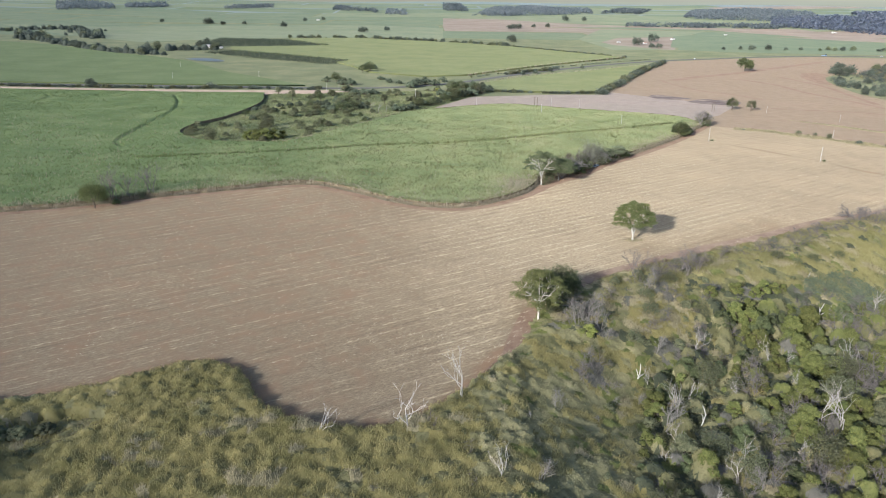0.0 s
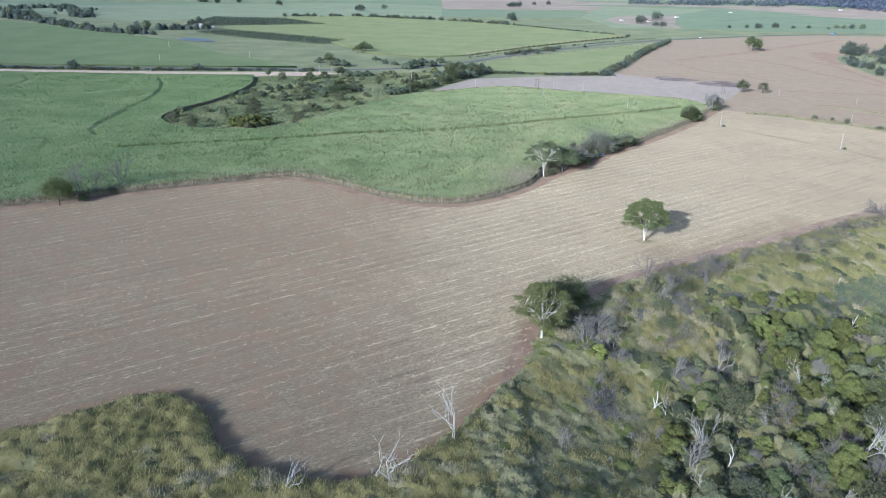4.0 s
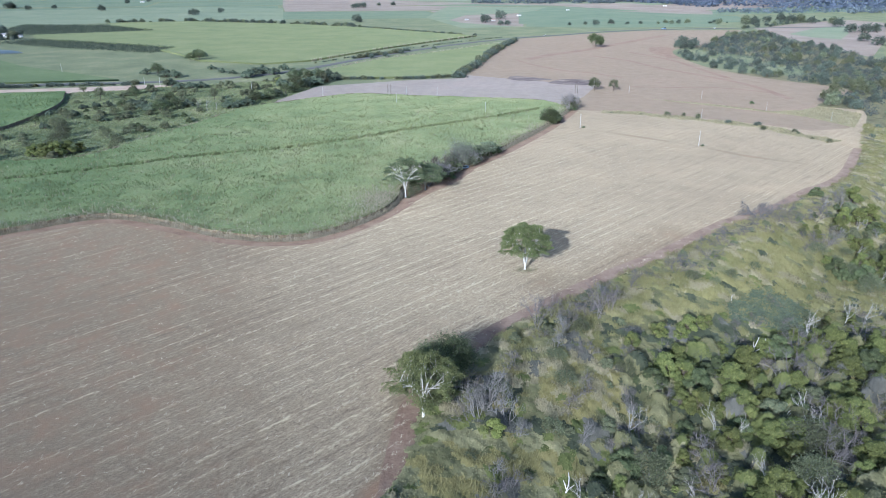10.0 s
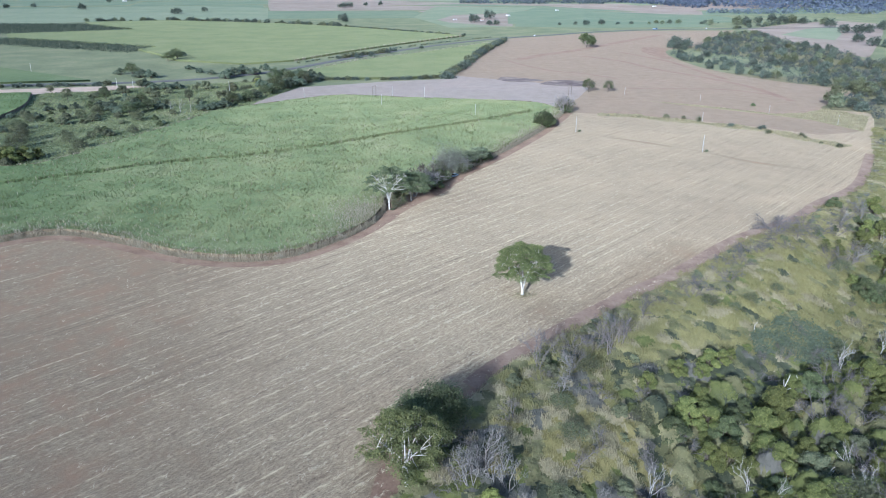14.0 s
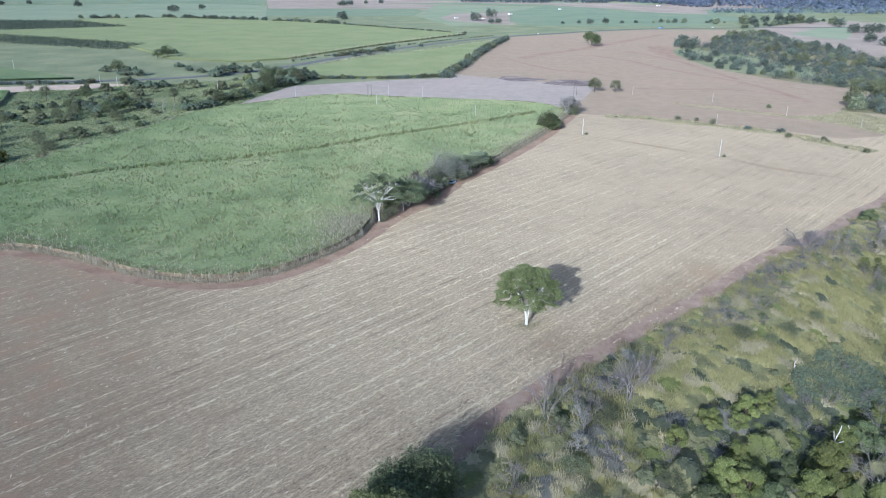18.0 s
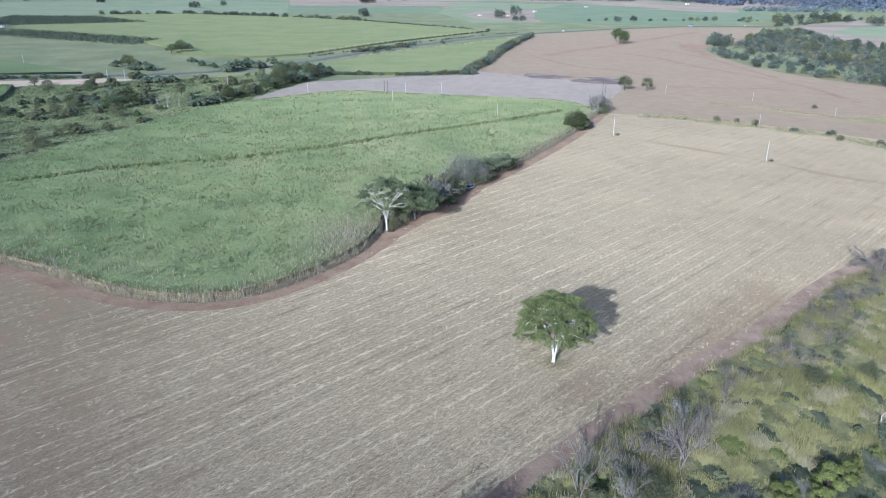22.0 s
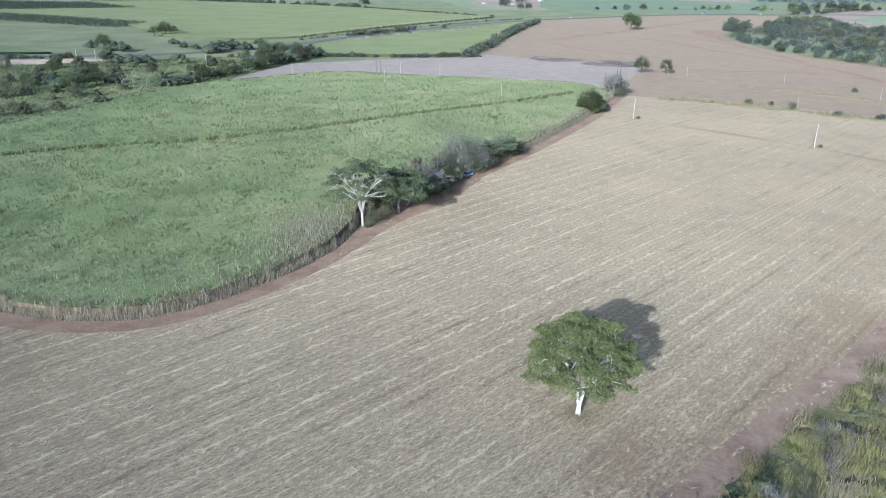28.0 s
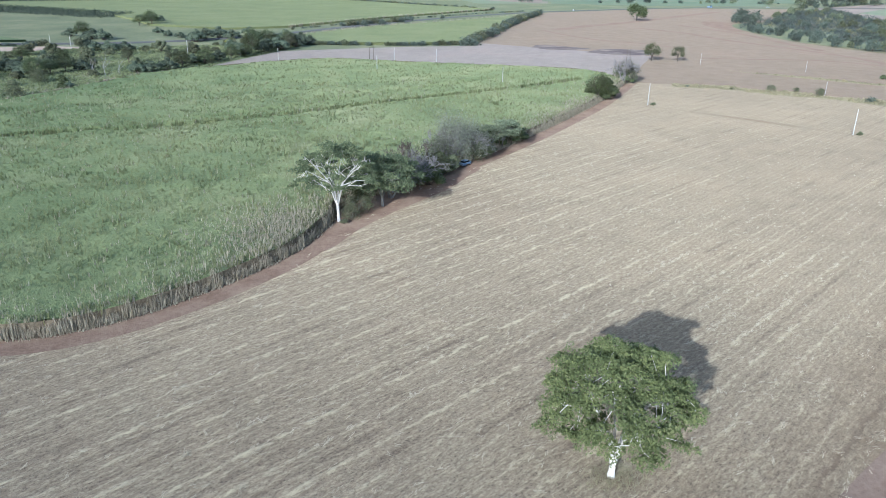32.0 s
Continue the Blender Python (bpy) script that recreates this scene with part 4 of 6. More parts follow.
def leafy(rng, q_wood, q_leaf, tall, radius, fork, crown_low, limbs, clusters, leaves, leaf, trunk, spread=0.13, flat=0.35, under=-0.45):
    """A tree with trunk, limbs and a crown of leaf clusters with gaps between them."""
    hc, vr = crown_low + (tall - crown_low) * 0.35, (tall - crown_low) * 0.65
    base = np.array([0, 0, -0.3])
    knee = np.array([rng.normal(0, 0.04), rng.normal(0, 0.04), 1]) * (0, 0, fork) + rng.normal(0, 0.04 * fork, 3) * (1, 1, 0)
    q_wood.tube([base, base + (0, 0, 0.5), (base + knee) / 2 + rng.normal(0, 0.03 * fork, 3) * (1, 1, 0), knee],
                [trunk * 1.25, trunk * 1.08, trunk * 0.95, trunk * 0.9], 8)
    # cluster places: spread over the dome, more in the outer shell
    cen = []
    while len(cen) < clusters:
        d = rng.normal(size=3)
        d /= np.linalg.norm(d)
        if d[2] < under:
            continue
        r = rng.uniform(0.62, 1.0) ** 0.7
        wob = 1 + 0.09 * math.sin(3 * math.atan2(d[1], d[0]) + tall) + rng.normal(0, 0.06)
        cen.append(np.array([0, 0, hc]) + d * r * wob * (radius, radius, vr if d[2] > 0 else (hc - crown_low) * 1.2))
    cen = np.array(cen)
    ends, arms = [], []
    for k in range(limbs):
        a = 2 * np.pi * (k + rng.uniform(-0.3, 0.3)) / limbs
        tip = np.array([math.cos(a) * radius * 0.5, math.sin(a) * radius * 0.5, hc + vr * rng.uniform(0.0, 0.35)])
        bend = knee + (tip - knee) * 0.5 + np.array([0, 0, 0.12 * (tall - fork)]) * rng.uniform(-0.4, 1.0)
        q_wood.tube([knee - (0, 0, 0.1 * fork), bend, tip], [trunk * 0.62, trunk * 0.42, trunk * 0.24], 6)
        arms += [bend, tip, (bend + tip) / 2]
    arms = np.array(arms)
    for c in cen:
        j = np.argmin(np.linalg.norm(arms - c, axis=1))
        m = (arms[j] + c) / 2 + rng.normal(0, 0.05 * radius, 3)
        q_wood.tube([arms[j], m, c], [trunk * 0.2, trunk * 0.13, trunk * 0.06], 4)
    per = leaves // clusters
    sig = radius * spread * 1.6
    pts = (cen[:, None] + rng.normal(size=(clusters, per, 3)) * (sig, sig, sig * flat * 1.3)).reshape(-1, 3)
    q_leaf.add(*leaf_quads(rng, pts, leaf))


def umbrella(rng, q_wood, q_leaf, tall, radius, fork, rim, limbs, plates, leaves, leaf, trunk, gap=0.1, lower=0.3, plate=(0.15, 0.24), steep=0.3, lift=(0.1, 0.5), thick=0.62, bay=0.0):
    """A broad crown of leaf plates at the ends of a fan of limbs, ragged at the rim, with gaps that show the wood."""
    knee = np.array([rng.normal(0, 0.1), rng.normal(0, 0.1), fork])
    q_wood.tube([(0, 0, -0.3), (0, 0, 0.25), knee * 0.6, knee], [trunk * 1.5, trunk * 1.2, trunk, trunk * 1.05], 9)
    arms = []
    for k in range(limbs):
        a = 2 * np.pi * (k + rng.uniform(-0.28, 0.28)) / limbs
        out = np.array([math.cos(a), math.sin(a), 0])
        reach = radius * rng.uniform(0.5, 0.75)
        rise = rim + (tall - rim) * rng.uniform(*lift)
        p1 = knee + out * radius * steep * 0.45 + (0, 0, (rise - fork) * 0.5)
        p2 = knee + out * radius * steep * 1.2 + (0, 0, (rise - fork) * 0.78)
        tip = out * reach + (0, 0, rise)
        q_wood.tube([knee - (0, 0, 0.25 * fork), p1, p2, tip], [trunk * thick, trunk * thick * 0.8, trunk * thick * 0.58, trunk * 0.2], 6)
        arms += [p2, (p2 + tip) / 2, tip]
        for _ in range(2):
            b = a + rng.normal(0, 0.45)
            tw = np.array([math.cos(b), math.sin(b), 0]) * radius * rng.uniform(0.6, 0.92) + (0, 0, rise + rng.uniform(-0.2, 0.22) * (tall - rim))
            q_wood.tube([p2, (p2 + tw) / 2 + rng.normal(0, 0.03 * radius, 3), tw], [trunk * 0.3, trunk * 0.2, trunk * 0.1], 5)
            arms += [(p2 + tw) / 2, tw]
    arms = np.array(arms)
    cen = []
    for k in range(plates):
        r = math.sqrt((k + 0.5) / plates)
        a = k * 2.39996 + rng.normal(0, 0.25)
        # bay: plates left out on the side that faces the camera's view
        open_side = math.sin(a) < -0.2 and abs(math.cos(a) * r + 0.1) < 0.55 and r > 0.15
        if rng.uniform() < (max(gap, bay) if open_side else gap):
            continue
        wob = 1 + 0.1 * math.sin(3 * a + tall) + 0.07 * math.sin(5 * a + 1) + rng.normal(0, 0.05)
        z = rim + (tall - rim) * (1 - min(1.0, r) ** 2.4) ** 0.8 + rng.normal(0, 0.045) * tall
        cen.append((math.cos(a) * r * radius * wob, math.sin(a) * r * radius * wob, z))
        if r > 0.45 and rng.uniform() < lower:
            f = rng.uniform(0.55, 0.95)
            cen.append((math.cos(a + 0.2) * r * radius * f, math.sin(a + 0.2) * r * radius * f, rim - (tall - rim) * rng.uniform(0.0, 0.22)))
    cen = np.array(cen)
    for c in cen:
        j = np.argmin(np.linalg.norm((arms - c) * (1, 1, 0.7), axis=1))
        mid = (arms[j] + c) / 2 + rng.normal(0, 0.035 * radius, 3)
        q_wood.tube([arms[j], mid, c + (0, 0, 0.1)], [trunk * 0.17, trunk * 0.12, trunk * 0.05], 4)
    per = leaves // len(cen)
    n = len(cen) * per
    rp = np.repeat(rng.uniform(*plate, len(cen)) * radius, per)
    a, r = rng.uniform(0, 2 * np.pi, n), rng.uniform(0, 1, n) ** 0.55
    edge = 1 + 0.25 * np.sin(4 * a + np.repeat(rng.uniform(0, 6, len(cen)), per))
    tip = np.repeat(rng.normal(0, 0.22, (len(cen), 2)), per, 0)
    x, y = np.cos(a) * r * rp * edge, np.sin(a) * r * rp * edge
    z = -0.32 * rp * r ** 2 + x * tip[:, 0] + y * tip[:, 1] + rng.normal(0, 0.11, n) * rp
    q_leaf.add(*leaf_quads(rng, np.repeat(cen, per, 0) + np.stack([x, y, z], 1), leaf, 1.0))


def lobed(rng, q_wood, q_leaf, tall, radius, lobes, per, leaf, squat=0.8):
    """A bush of rounded leafy lobes heaped over each other, dark gaps between, stems beneath."""
    c, rl = [], []
    for k in range(lobes):
        a, r = k * 2.39996 + rng.normal(0, 0.3), math.sqrt((k + 0.4) / lobes)
        size = radius * rng.uniform(0.18, 0.46)
        z = (tall - size * squat) * (1 - 0.72 * r ** 1.7) * rng.uniform(0.62, 1.08)
        c.append((math.cos(a) * r * radius * 0.95, math.sin(a) * r * radius * (0.72 + 0.06 * (k % 3)), max(z, size * 0.3)))
        rl.append(size)
    c, rl = np.array(c), np.array(rl)
    for k in range(lobes):
        q_wood.tube([(c[k, 0] * 0.1, c[k, 1] * 0.1, -0.3), c[k] * (0.5, 0.5, 0.55), c[k]], [radius * 0.022, radius * 0.015, radius * 0.006], 4)
    w = rng.normal(size=(lobes, per, 3))
    w[..., 2] = np.where(w[..., 2] < -0.5, -w[..., 2], w[..., 2])
    w /= np.linalg.norm(w, axis=2)[..., None]
    az = np.arctan2(w[..., 1], w[..., 0])
    lump = 1 + 0.13 * np.sin(4 * az + rng.uniform(0, 6, (lobes, 1))) * (1 - np.abs(w[..., 2])) + 0.1 * np.sin(5 * w[..., 2] + 3 * az) + rng.normal(0, 0.11, (lobes, per))
    pos = (c[:, None] + w * rl[:, None, None] * lump[..., None] * (1, 1, squat)).reshape(-1, 3)
    nor = w.reshape(-1, 3) + rng.normal(0, 0.28, (lobes * per, 3))
    nor /= np.linalg.norm(nor, axis=1)[:, None]
    u = np.cross(nor, rng.normal(size=nor.shape))
    u /= np.linalg.norm(u, axis=1)[:, None] + 1e-9
    size = leaf * rng.uniform(0.6, 1.4, (len(pos), 1))
    v = np.cross(nor, u) * size * 0.6
    u = u * size
    q_leaf.add(np.stack([pos - u, pos - v, pos + u, pos + v], 1).reshape(-1, 3), np.arange(4 * len(pos)).reshape(-1, 4))
    t8 = np.arange(8) * np.pi / 4
    ring = np.array([(math.cos(t) * math.cos(e), math.sin(t) * math.cos(e), math.sin(e)) for e in (-0.6, 0.1, 0.75, 1.35) for t in t8])
    face = np.array([(r * 8 + k, r * 8 + (k + 1) % 8, r * 8 + 8 + (k + 1) % 8, r * 8 + 8 + k) for r in range(3) for k in range(8)] + [(24, 25, 26, 27), (24, 27, 28, 31), (28, 29, 30, 31)])
    for k in range(lobes):
        q_leaf.add(c[k] + ring * rl[k] * (0.88, 0.88, 0.88 * squat), face)


def tree_thing(name, label, seed, bark, leafmat, category="tree", group="", grow=leafy, **kw):
    rng = np.random.default_rng(seed)
    w, l = Quads(), Quads()
    grow(rng, w, l, **kw)
    ob = tagged(new(name), label, category, group)
    part("trunk", w.mesh("trunk", bark, True), ob)
    part("crown", l.mesh("crown", leafmat), ob)
    return ob


def bare(q, rng, start, way, length, radius, depth, split=3, wild=0.45):
    """Leafless branching wood."""
    m = start + way * length * 0.5 + rng.normal(0, 0.06, 3) * length
    e = start + way * length + rng.normal(0, 0.06, 3) * length
    q.tube([start, m, e], [radius, radius * 0.82, radius * 0.62], 6 if depth > 3 else 4 if depth > 1 else 3)
    if depth == 0:
        return
    for k in range(split if depth > 1 else split + 1):
        w2 = way + rng.normal(0, wild, 3) + (0, 0, 0.12)
        w2 /= np.linalg.norm(w2)
        f = rng.uniform(0.35, 1.0) if k else 1.0
        bare(q, rng, start + (e - start) * f, w2, length * rng.uniform(0.55, 0.82), radius * 0.66, depth - 1, split, wild)


def bare_thing(name, label, seed, mat, length, radius, depth, split=3, wild=0.45, stems=1, lean=0.1):
    rng = np.random.default_rng(seed)
    ob = tagged(new(name), label, "tree")
    q = Quads()
    for _ in range(stems):
        w = np.array([rng.normal(0, lean), rng.normal(0, lean), 1.0])
        bare(q, rng, np.array([rng.normal(0, 0.2), rng.normal(0, 0.2), -0.3]), w / np.linalg.norm(w), length, radius, depth, split, wild)
    part("trunk", q.mesh("trunk", mat, True), ob)
    return ob


used = set()


def put(ob, x, y, turn=0.0, size=1.0, dz=0.0, tall=1.0, label="", group=""):
    """Sets the first of a kind in its place, then copies of it."""
    m = Matrix.LocRotScale(on_land(x, y, dz), Euler((0, 0, turn)), Vector((size, size, size * tall)))
    if ob.name in used:
        c = copy_thing(ob, m)
        c.matrix_basis = m
    else:
        used.add(ob.name)
        ob.matrix_basis = m
        c = ob
    if label:
        c["label"] = label
    if group:
        c["group"] = group
    return c


main_tree = tree_thing("umbrella_tree", "broad green umbrella-crowned tree with pale trunk alone in the stubble", 5, BARK_WHITE, LEAF_MAIN, grow=umbrella,
                       tall=15.0, radius=8.0, fork=1.5, rim=8.8, limbs=7, plates=92, leaves=42000, leaf=0.17, trunk=0.36, gap=0.08, lower=0.36)
put(main_tree, 91.2, 280.6, 0.4)
corner_tree = tree_thing("pale_trunk_tree", "tree with white limbs and flat layered crown beside cane", 8, BARK_WHITE, LEAF_CORNER, grow=umbrella,
                         tall=16.6, radius=8.8, fork=4.4, rim=10.2, limbs=13, plates=96, leaves=19000, leaf=0.2, trunk=0.3, gap=0.14, lower=0.3, plate=(0.12, 0.2), steep=0.36, lift=(0.0, 0.6), thick=0.38, bay=0.7)
put(corner_tree, 67, 372.6)
second_tree = tree_thing("layered_tree", "broad dark green tree with layered crown over the red track", 9, BARK_GREY, LEAF_CORNER, grow=umbrella,
                         tall=11.8, radius=9.2, fork=2.6, rim=7.0, limbs=9, plates=120, leaves=28000, leaf=0.22, trunk=0.3, gap=0.04, lower=0.6, plate=(0.13, 0.2), steep=0.34)
put(second_tree, 78, 382)
edge_tree = tree_thing("pale_trunk_tree", "spreading tree with forked pale trunk at the scrub edge", 13, BARK_WHITE, LEAF_EDGE, grow=umbrella,
                       tall=15.5, radius=7.8, fork=3.2, rim=8.2, limbs=6, plates=70, leaves=20000, leaf=0.19, trunk=0.3, gap=0.16, lower=0.5)
put(edge_tree, 41, 207, 2.6)

TALL = dict(tall=13.0, radius=5.5, fork=3.0, crown_low=3.2, limbs=5, clusters=64, leaves=7000, leaf=0.22, trunk=0.3, spread=0.11, flat=0.6)
dense_a = tree_thing("broadleaf_tree", "dark green rounded broadleaf tree", 31, BARK_BROWN, LEAF_DARK, **TALL)
edge_green = tree_thing("broadleaf_tree", "bright green dense broadleaf tree at the cane edge", 36, BARK_BROWN, LEAF_MAIN, **{**TALL, "tall": 12.0, "radius": 5.6, "leaves": 12000})
dense_b = tree_thing("broadleaf_tree", "olive green broadleaf tree with open crown", 32, BARK_BROWN, LEAF_OLIVE, **{**TALL, "radius": 5.0, "clusters": 44})
bare_tall = bare_thing("bare_tree", "tall bare tree with dark trunk and grey twigs beside the cane", 56, BARK_BROWN, 4.2, 0.22, 5, 3, 0.4, 1, 0.1)
twig_cloud = bare_thing("bare_tree", "leafless tree with a pale mauve cloud of fine twigs", 58, BARK_CLOUD, 3.6, 0.22, 5, 3, 0.62, 3, 0.5)
silver = tree_thing("silvery_tree", "silver-grey tree with drooping thin foliage beside the cane", 34, BARK_GREY, LEAF_SILVER, **{**TALL, "tall": 14.0, "clusters": 56, "leaves": 6500, "leaf": 0.2, "spread": 0.13, "flat": 1.1})
flat_dark = tree_thing("layered_tree", "dark green tree with flat layered crown beside the cane", 35, BARK_GREY, LEAF_HEDGE, tall=12.0, radius=6.5, fork=3.0, crown_low=5.0, limbs=7, clusters=44, leaves=8000, leaf=0.2, trunk=0.26, spread=0.09, flat=0.22, under=-0.3)
dense_grey = tree_thing("thin_tree", "thin grey-green tree at the cane edge", 33, BARK_GREY, LEAF_GREY, **{**TALL, "clusters": 50, "leaves": 2400})
BUSHY = dict(tall=5.0, radius=3.4, fork=0.6, crown_low=0.4, limbs=5, clusters=46, leaves=4600, leaf=0.185, trunk=0.12, spread=0.13, flat=0.8)
LOBED = dict(grow=lobed, tall=5.2, radius=3.6, lobes=16, per=250, leaf=0.2, squat=0.62)
shrub_olive = tree_thing("olive_bush", "olive green scrub bush with small leaves", 41, BARK_BROWN, LEAF_OLIVE, "shrub", **LOBED)
shrub_dark = tree_thing("dark_bush", "dark green scrub bush", 42, BARK_BROWN, LEAF_DARK, "shrub", **{**LOBED, "lobes": 20, "per": 210})
shrub_vine = tree_thing("vine_covered_bush", "bush smothered in bright yellow-green vines", 43, BARK_BROWN, LEAF_VINE, "shrub", **{**LOBED, "tall": 6.6, "lobes": 24, "per": 200})
shrub_tower = tree_thing("vine_covered_tree", "tree stump tower smothered in bright green vines", 46, BARK_BROWN, LEAF_VINE, "shrub", **{**LOBED, "tall": 9.5, "radius": 3.4, "lobes": 26, "per": 190})
shrub_grey = tree_thing("grey_bush", "grey-green half-bare scrub bush", 44, BARK_GREY, LEAF_GREY, "shrub", **{**BUSHY, "leaves": 2900})
shrub_yellow = tree_thing("yellow_bush", "bright yellow-green bush in the scrub", 45, BARK_BROWN, LEAF_YELLOW, "shrub", **{**LOBED, "tall": 6.0})
twig_mauve = bare_thing("bare_bush", "leafless mauve-grey bush of fine twigs", 51, BARK_MAUVE, 2.0, 0.07, 4, 3, 0.6, 3, 0.5)
twig_grey = bare_thing("bare_bush", "leafless grey bush of fine twigs", 52, BARK_GREY, 2.3, 0.08, 4, 3, 0.55, 3, 0.4)
bare_grey = bare_thing("bare_tree", "leafless grey tree at the field's edge", 53, BARK_GREY, 3.5, 0.27, 5, 3, 0.42)
bare_vase = bare_thing("bare_tree", "leafless many-stemmed tree with fanning grey twigs", 57, BARK_MAUVE, 4.0, 0.1, 4, 3, 0.36, 3, 0.3)
bare_white = bare_thing("bare_white_tree", "leafless thin tree with pale grey bark", 54, BARK_PALE, 3.2, 0.09, 5, 2, 0.34, 2, 0.12)
snag = bare_thing("white_snag", "broken white dead trunk standing in the scrub", 55, BARK_WHITE, 4.2, 0.24, 1, 2, 0.5)
FARK = dict(tall=10.0, radius=5.5, fork=1.6, crown_low=1.5, limbs=4, clusters=26, leaves=700, leaf=0.95, trunk=0.3, spread=0.14, flat=0.7)
far_dark = tree_thing("field_tree", "dark green tree in the hedgerow", 61, BARK_BROWN, LEAF_FARTREE_HAZED, **FARK)
far_olive = tree_thing("hedgerow_tree", "olive green tree in the hedgerow", 62, BARK_BROWN, LEAF_HEDGE, **FARK)
far_grey = tree_thing("thin_field_tree", "grey-green thin tree in the hedgerow", 63, BARK_GREY, LEAF_GREY, **{**FARK, "leaves": 420})
FARB = dict(tall=4.0, radius=4.0, fork=0.4, crown_low=0.2, limbs=4, clusters=22, leaves=460, leaf=0.8, trunk=0.14, spread=0.15, flat=0.8)
low_dark = tree_thing("hedge_bush", "low dark green bush of a hedge", 64, BARK_BROWN, LEAF_FARTREE_HAZED, "shrub", **FARB)
low_olive = tree_thing("hedge_bush", "low olive green bush of a hedge", 65, BARK_BROWN, LEAF_OLIVE, "shrub", **FARB)

pick = random.Random(4)


def turn():
    return pick.uniform(0, 6.28)


# along the cane
for x, y, ob, s in ((84, 391, dense_a, 0.55), (89, 394, dense_a, 0.5), (92, 398, shrub_dark, 1.1), (86, 391, dense_b, 0.5), (72, 379, shrub_grey, 0.9), (70, 374, shrub_grey, 0.6), (68, 371, shrub_olive, 0.25),
                    (81, 388, twig_cloud, 1.35), (87, 397, twig_cloud, 1.3), (84, 394, bare_tall, 1.3), (88, 397, bare_tall, 1.25), (92, 402, bare_tall, 1.1), (90, 400, shrub_dark, 1.0), (94, 404, shrub_grey, 1.2),
                    (97, 408, shrub_dark, 1.2), (100, 411, shrub_olive, 1.0), (99, 415, twig_cloud, 1.35), (104, 419, twig_cloud, 1.4), (102, 416, silver, 1.05), (108, 421, silver, 0.85), (97, 411, dense_grey, 0.75), (108, 423, twig_cloud, 1.25),
                    (101, 420, bare_tall, 1.0), (110, 421, shrub_grey, 1.3), (114, 426, shrub_dark, 1.2), (112, 430, dense_grey, 0.7), (118, 431, flat_dark, 0.75), (123, 435, flat_dark, 0.8),
                    (127, 439, dense_b, 0.55), (130, 444, shrub_dark, 1.2), (120, 437, shrub_dark, 1.1), (255, 435, shrub_olive, 0.3), (209, 501, shrub_olive, 0.3), (301, 515, shrub_grey, 0.6),
                    (189, 514, dense_a, 0.9), (192, 517, edge_green, 0.6), (194, 520, shrub_dark, 1.8), (199, 525, shrub_dark, 1.3), (223, 560, twig_cloud, 1.7), (226, 563, twig_cloud, 1.3), (227, 566, shrub_grey, 1.8),
                    (225, 563, shrub_dark, 1.1), (-149, 323, edge_green, 1.0), (-143, 331, bare_vase, 1.75), (-139, 337, bare_vase, 1.3), (-130, 343, bare_vase, 1.7), (-142, 330, shrub_dark, 0.6), (-134, 340, shrub_grey, 0.6)):
    put(ob, x, y, turn(), s)
# dry grass at the foot of the umbrella tree
p = np.array([(91.6, 280.2)]) + np.random.default_rng(92).normal(0, 1, (260, 2)) * (2.2, 1.4)
q = Quads()
q.add(*blades(np.random.default_rng(93), np.column_stack([p, height(p[:, 0], p[:, 1])]), 0.4, 0.7, 0.05, 3))
tagged(new("foot_grass", q.mesh("foot_grass", GRASS_STRAW)), "dry olive grass round the foot of the tree", "grass", kind="stuff")
# lone trees of the far brown field
lone = tree_thing("lone_tree", "lone dark round tree in the bare field", 71, BARK_BROWN, LEAF_DARK, **{**FARK, "tall": 17.0, "radius": 9.0, "fork": 5.0, "crown_low": 5.0, "leaves": 2500})
put(lone, 458, 1030)
put(dense_a, 285, 652, 1, 0.85)
put(dense_b, 301, 648, 2, 0.75)
put(far_dark, 586, 1015, 1, 1.5)
put(far_dark, 596, 1005, 2, 1.3)
put(shrub_dark, 376, 560, 2, 0.5)

# bare trees round the stubble
put(bare_vase, 80.5, 240, 0.5, 1.2)
put(bare_vase, 102, 244, 2.5, 1.2)
put(bare_vase, 107, 248, 4.5, 0.9)
put(bare_vase, 89, 238, 3.5, 0.7)
put(twig_mauve, 94, 250, 1.5, 1.4)
put(twig_grey, 108, 254, 0.5, 1.3)
thorn = bare_thing("thorn_tree", "broad leafless thorn tree with dark mauve twigs at the track", 59, BARK_MAUVE, 3.9, 0.26, 5, 3, 0.5, 5, 0.75)
put(thorn, 207, 316, 0.3, 0.95)
put(shrub_dark, 253, 338, 0, 0.9)
for x, y, s in ((1.5, 142, 1.3), (13.6, 158, 1.2), (-18, 140, 0.8), (21, 127, 0.8), (140, 203, 0.7), (192, 246, 0.8), (174, 242, 0.85), (198, 244, 0.8),
                (136, 194, 0.8), (113, 166, 1.2), (115, 162, 1.3), (81, 178, 0.7), (173, 241, 0.6), (76, 177, 0.7), (91, 202, 0.8), (70, 184, 0.6)):
    put(bare_white, x, y, turn(), s * 1.5)
for x, y, s in ((147, 232, 1.0), (151, 233, 0.8), (68, 186, 0.9), (80, 166, 1.0), (154, 255, 0.5), (136, 202, 0.6)):
    put(snag, x, y, turn(), s)


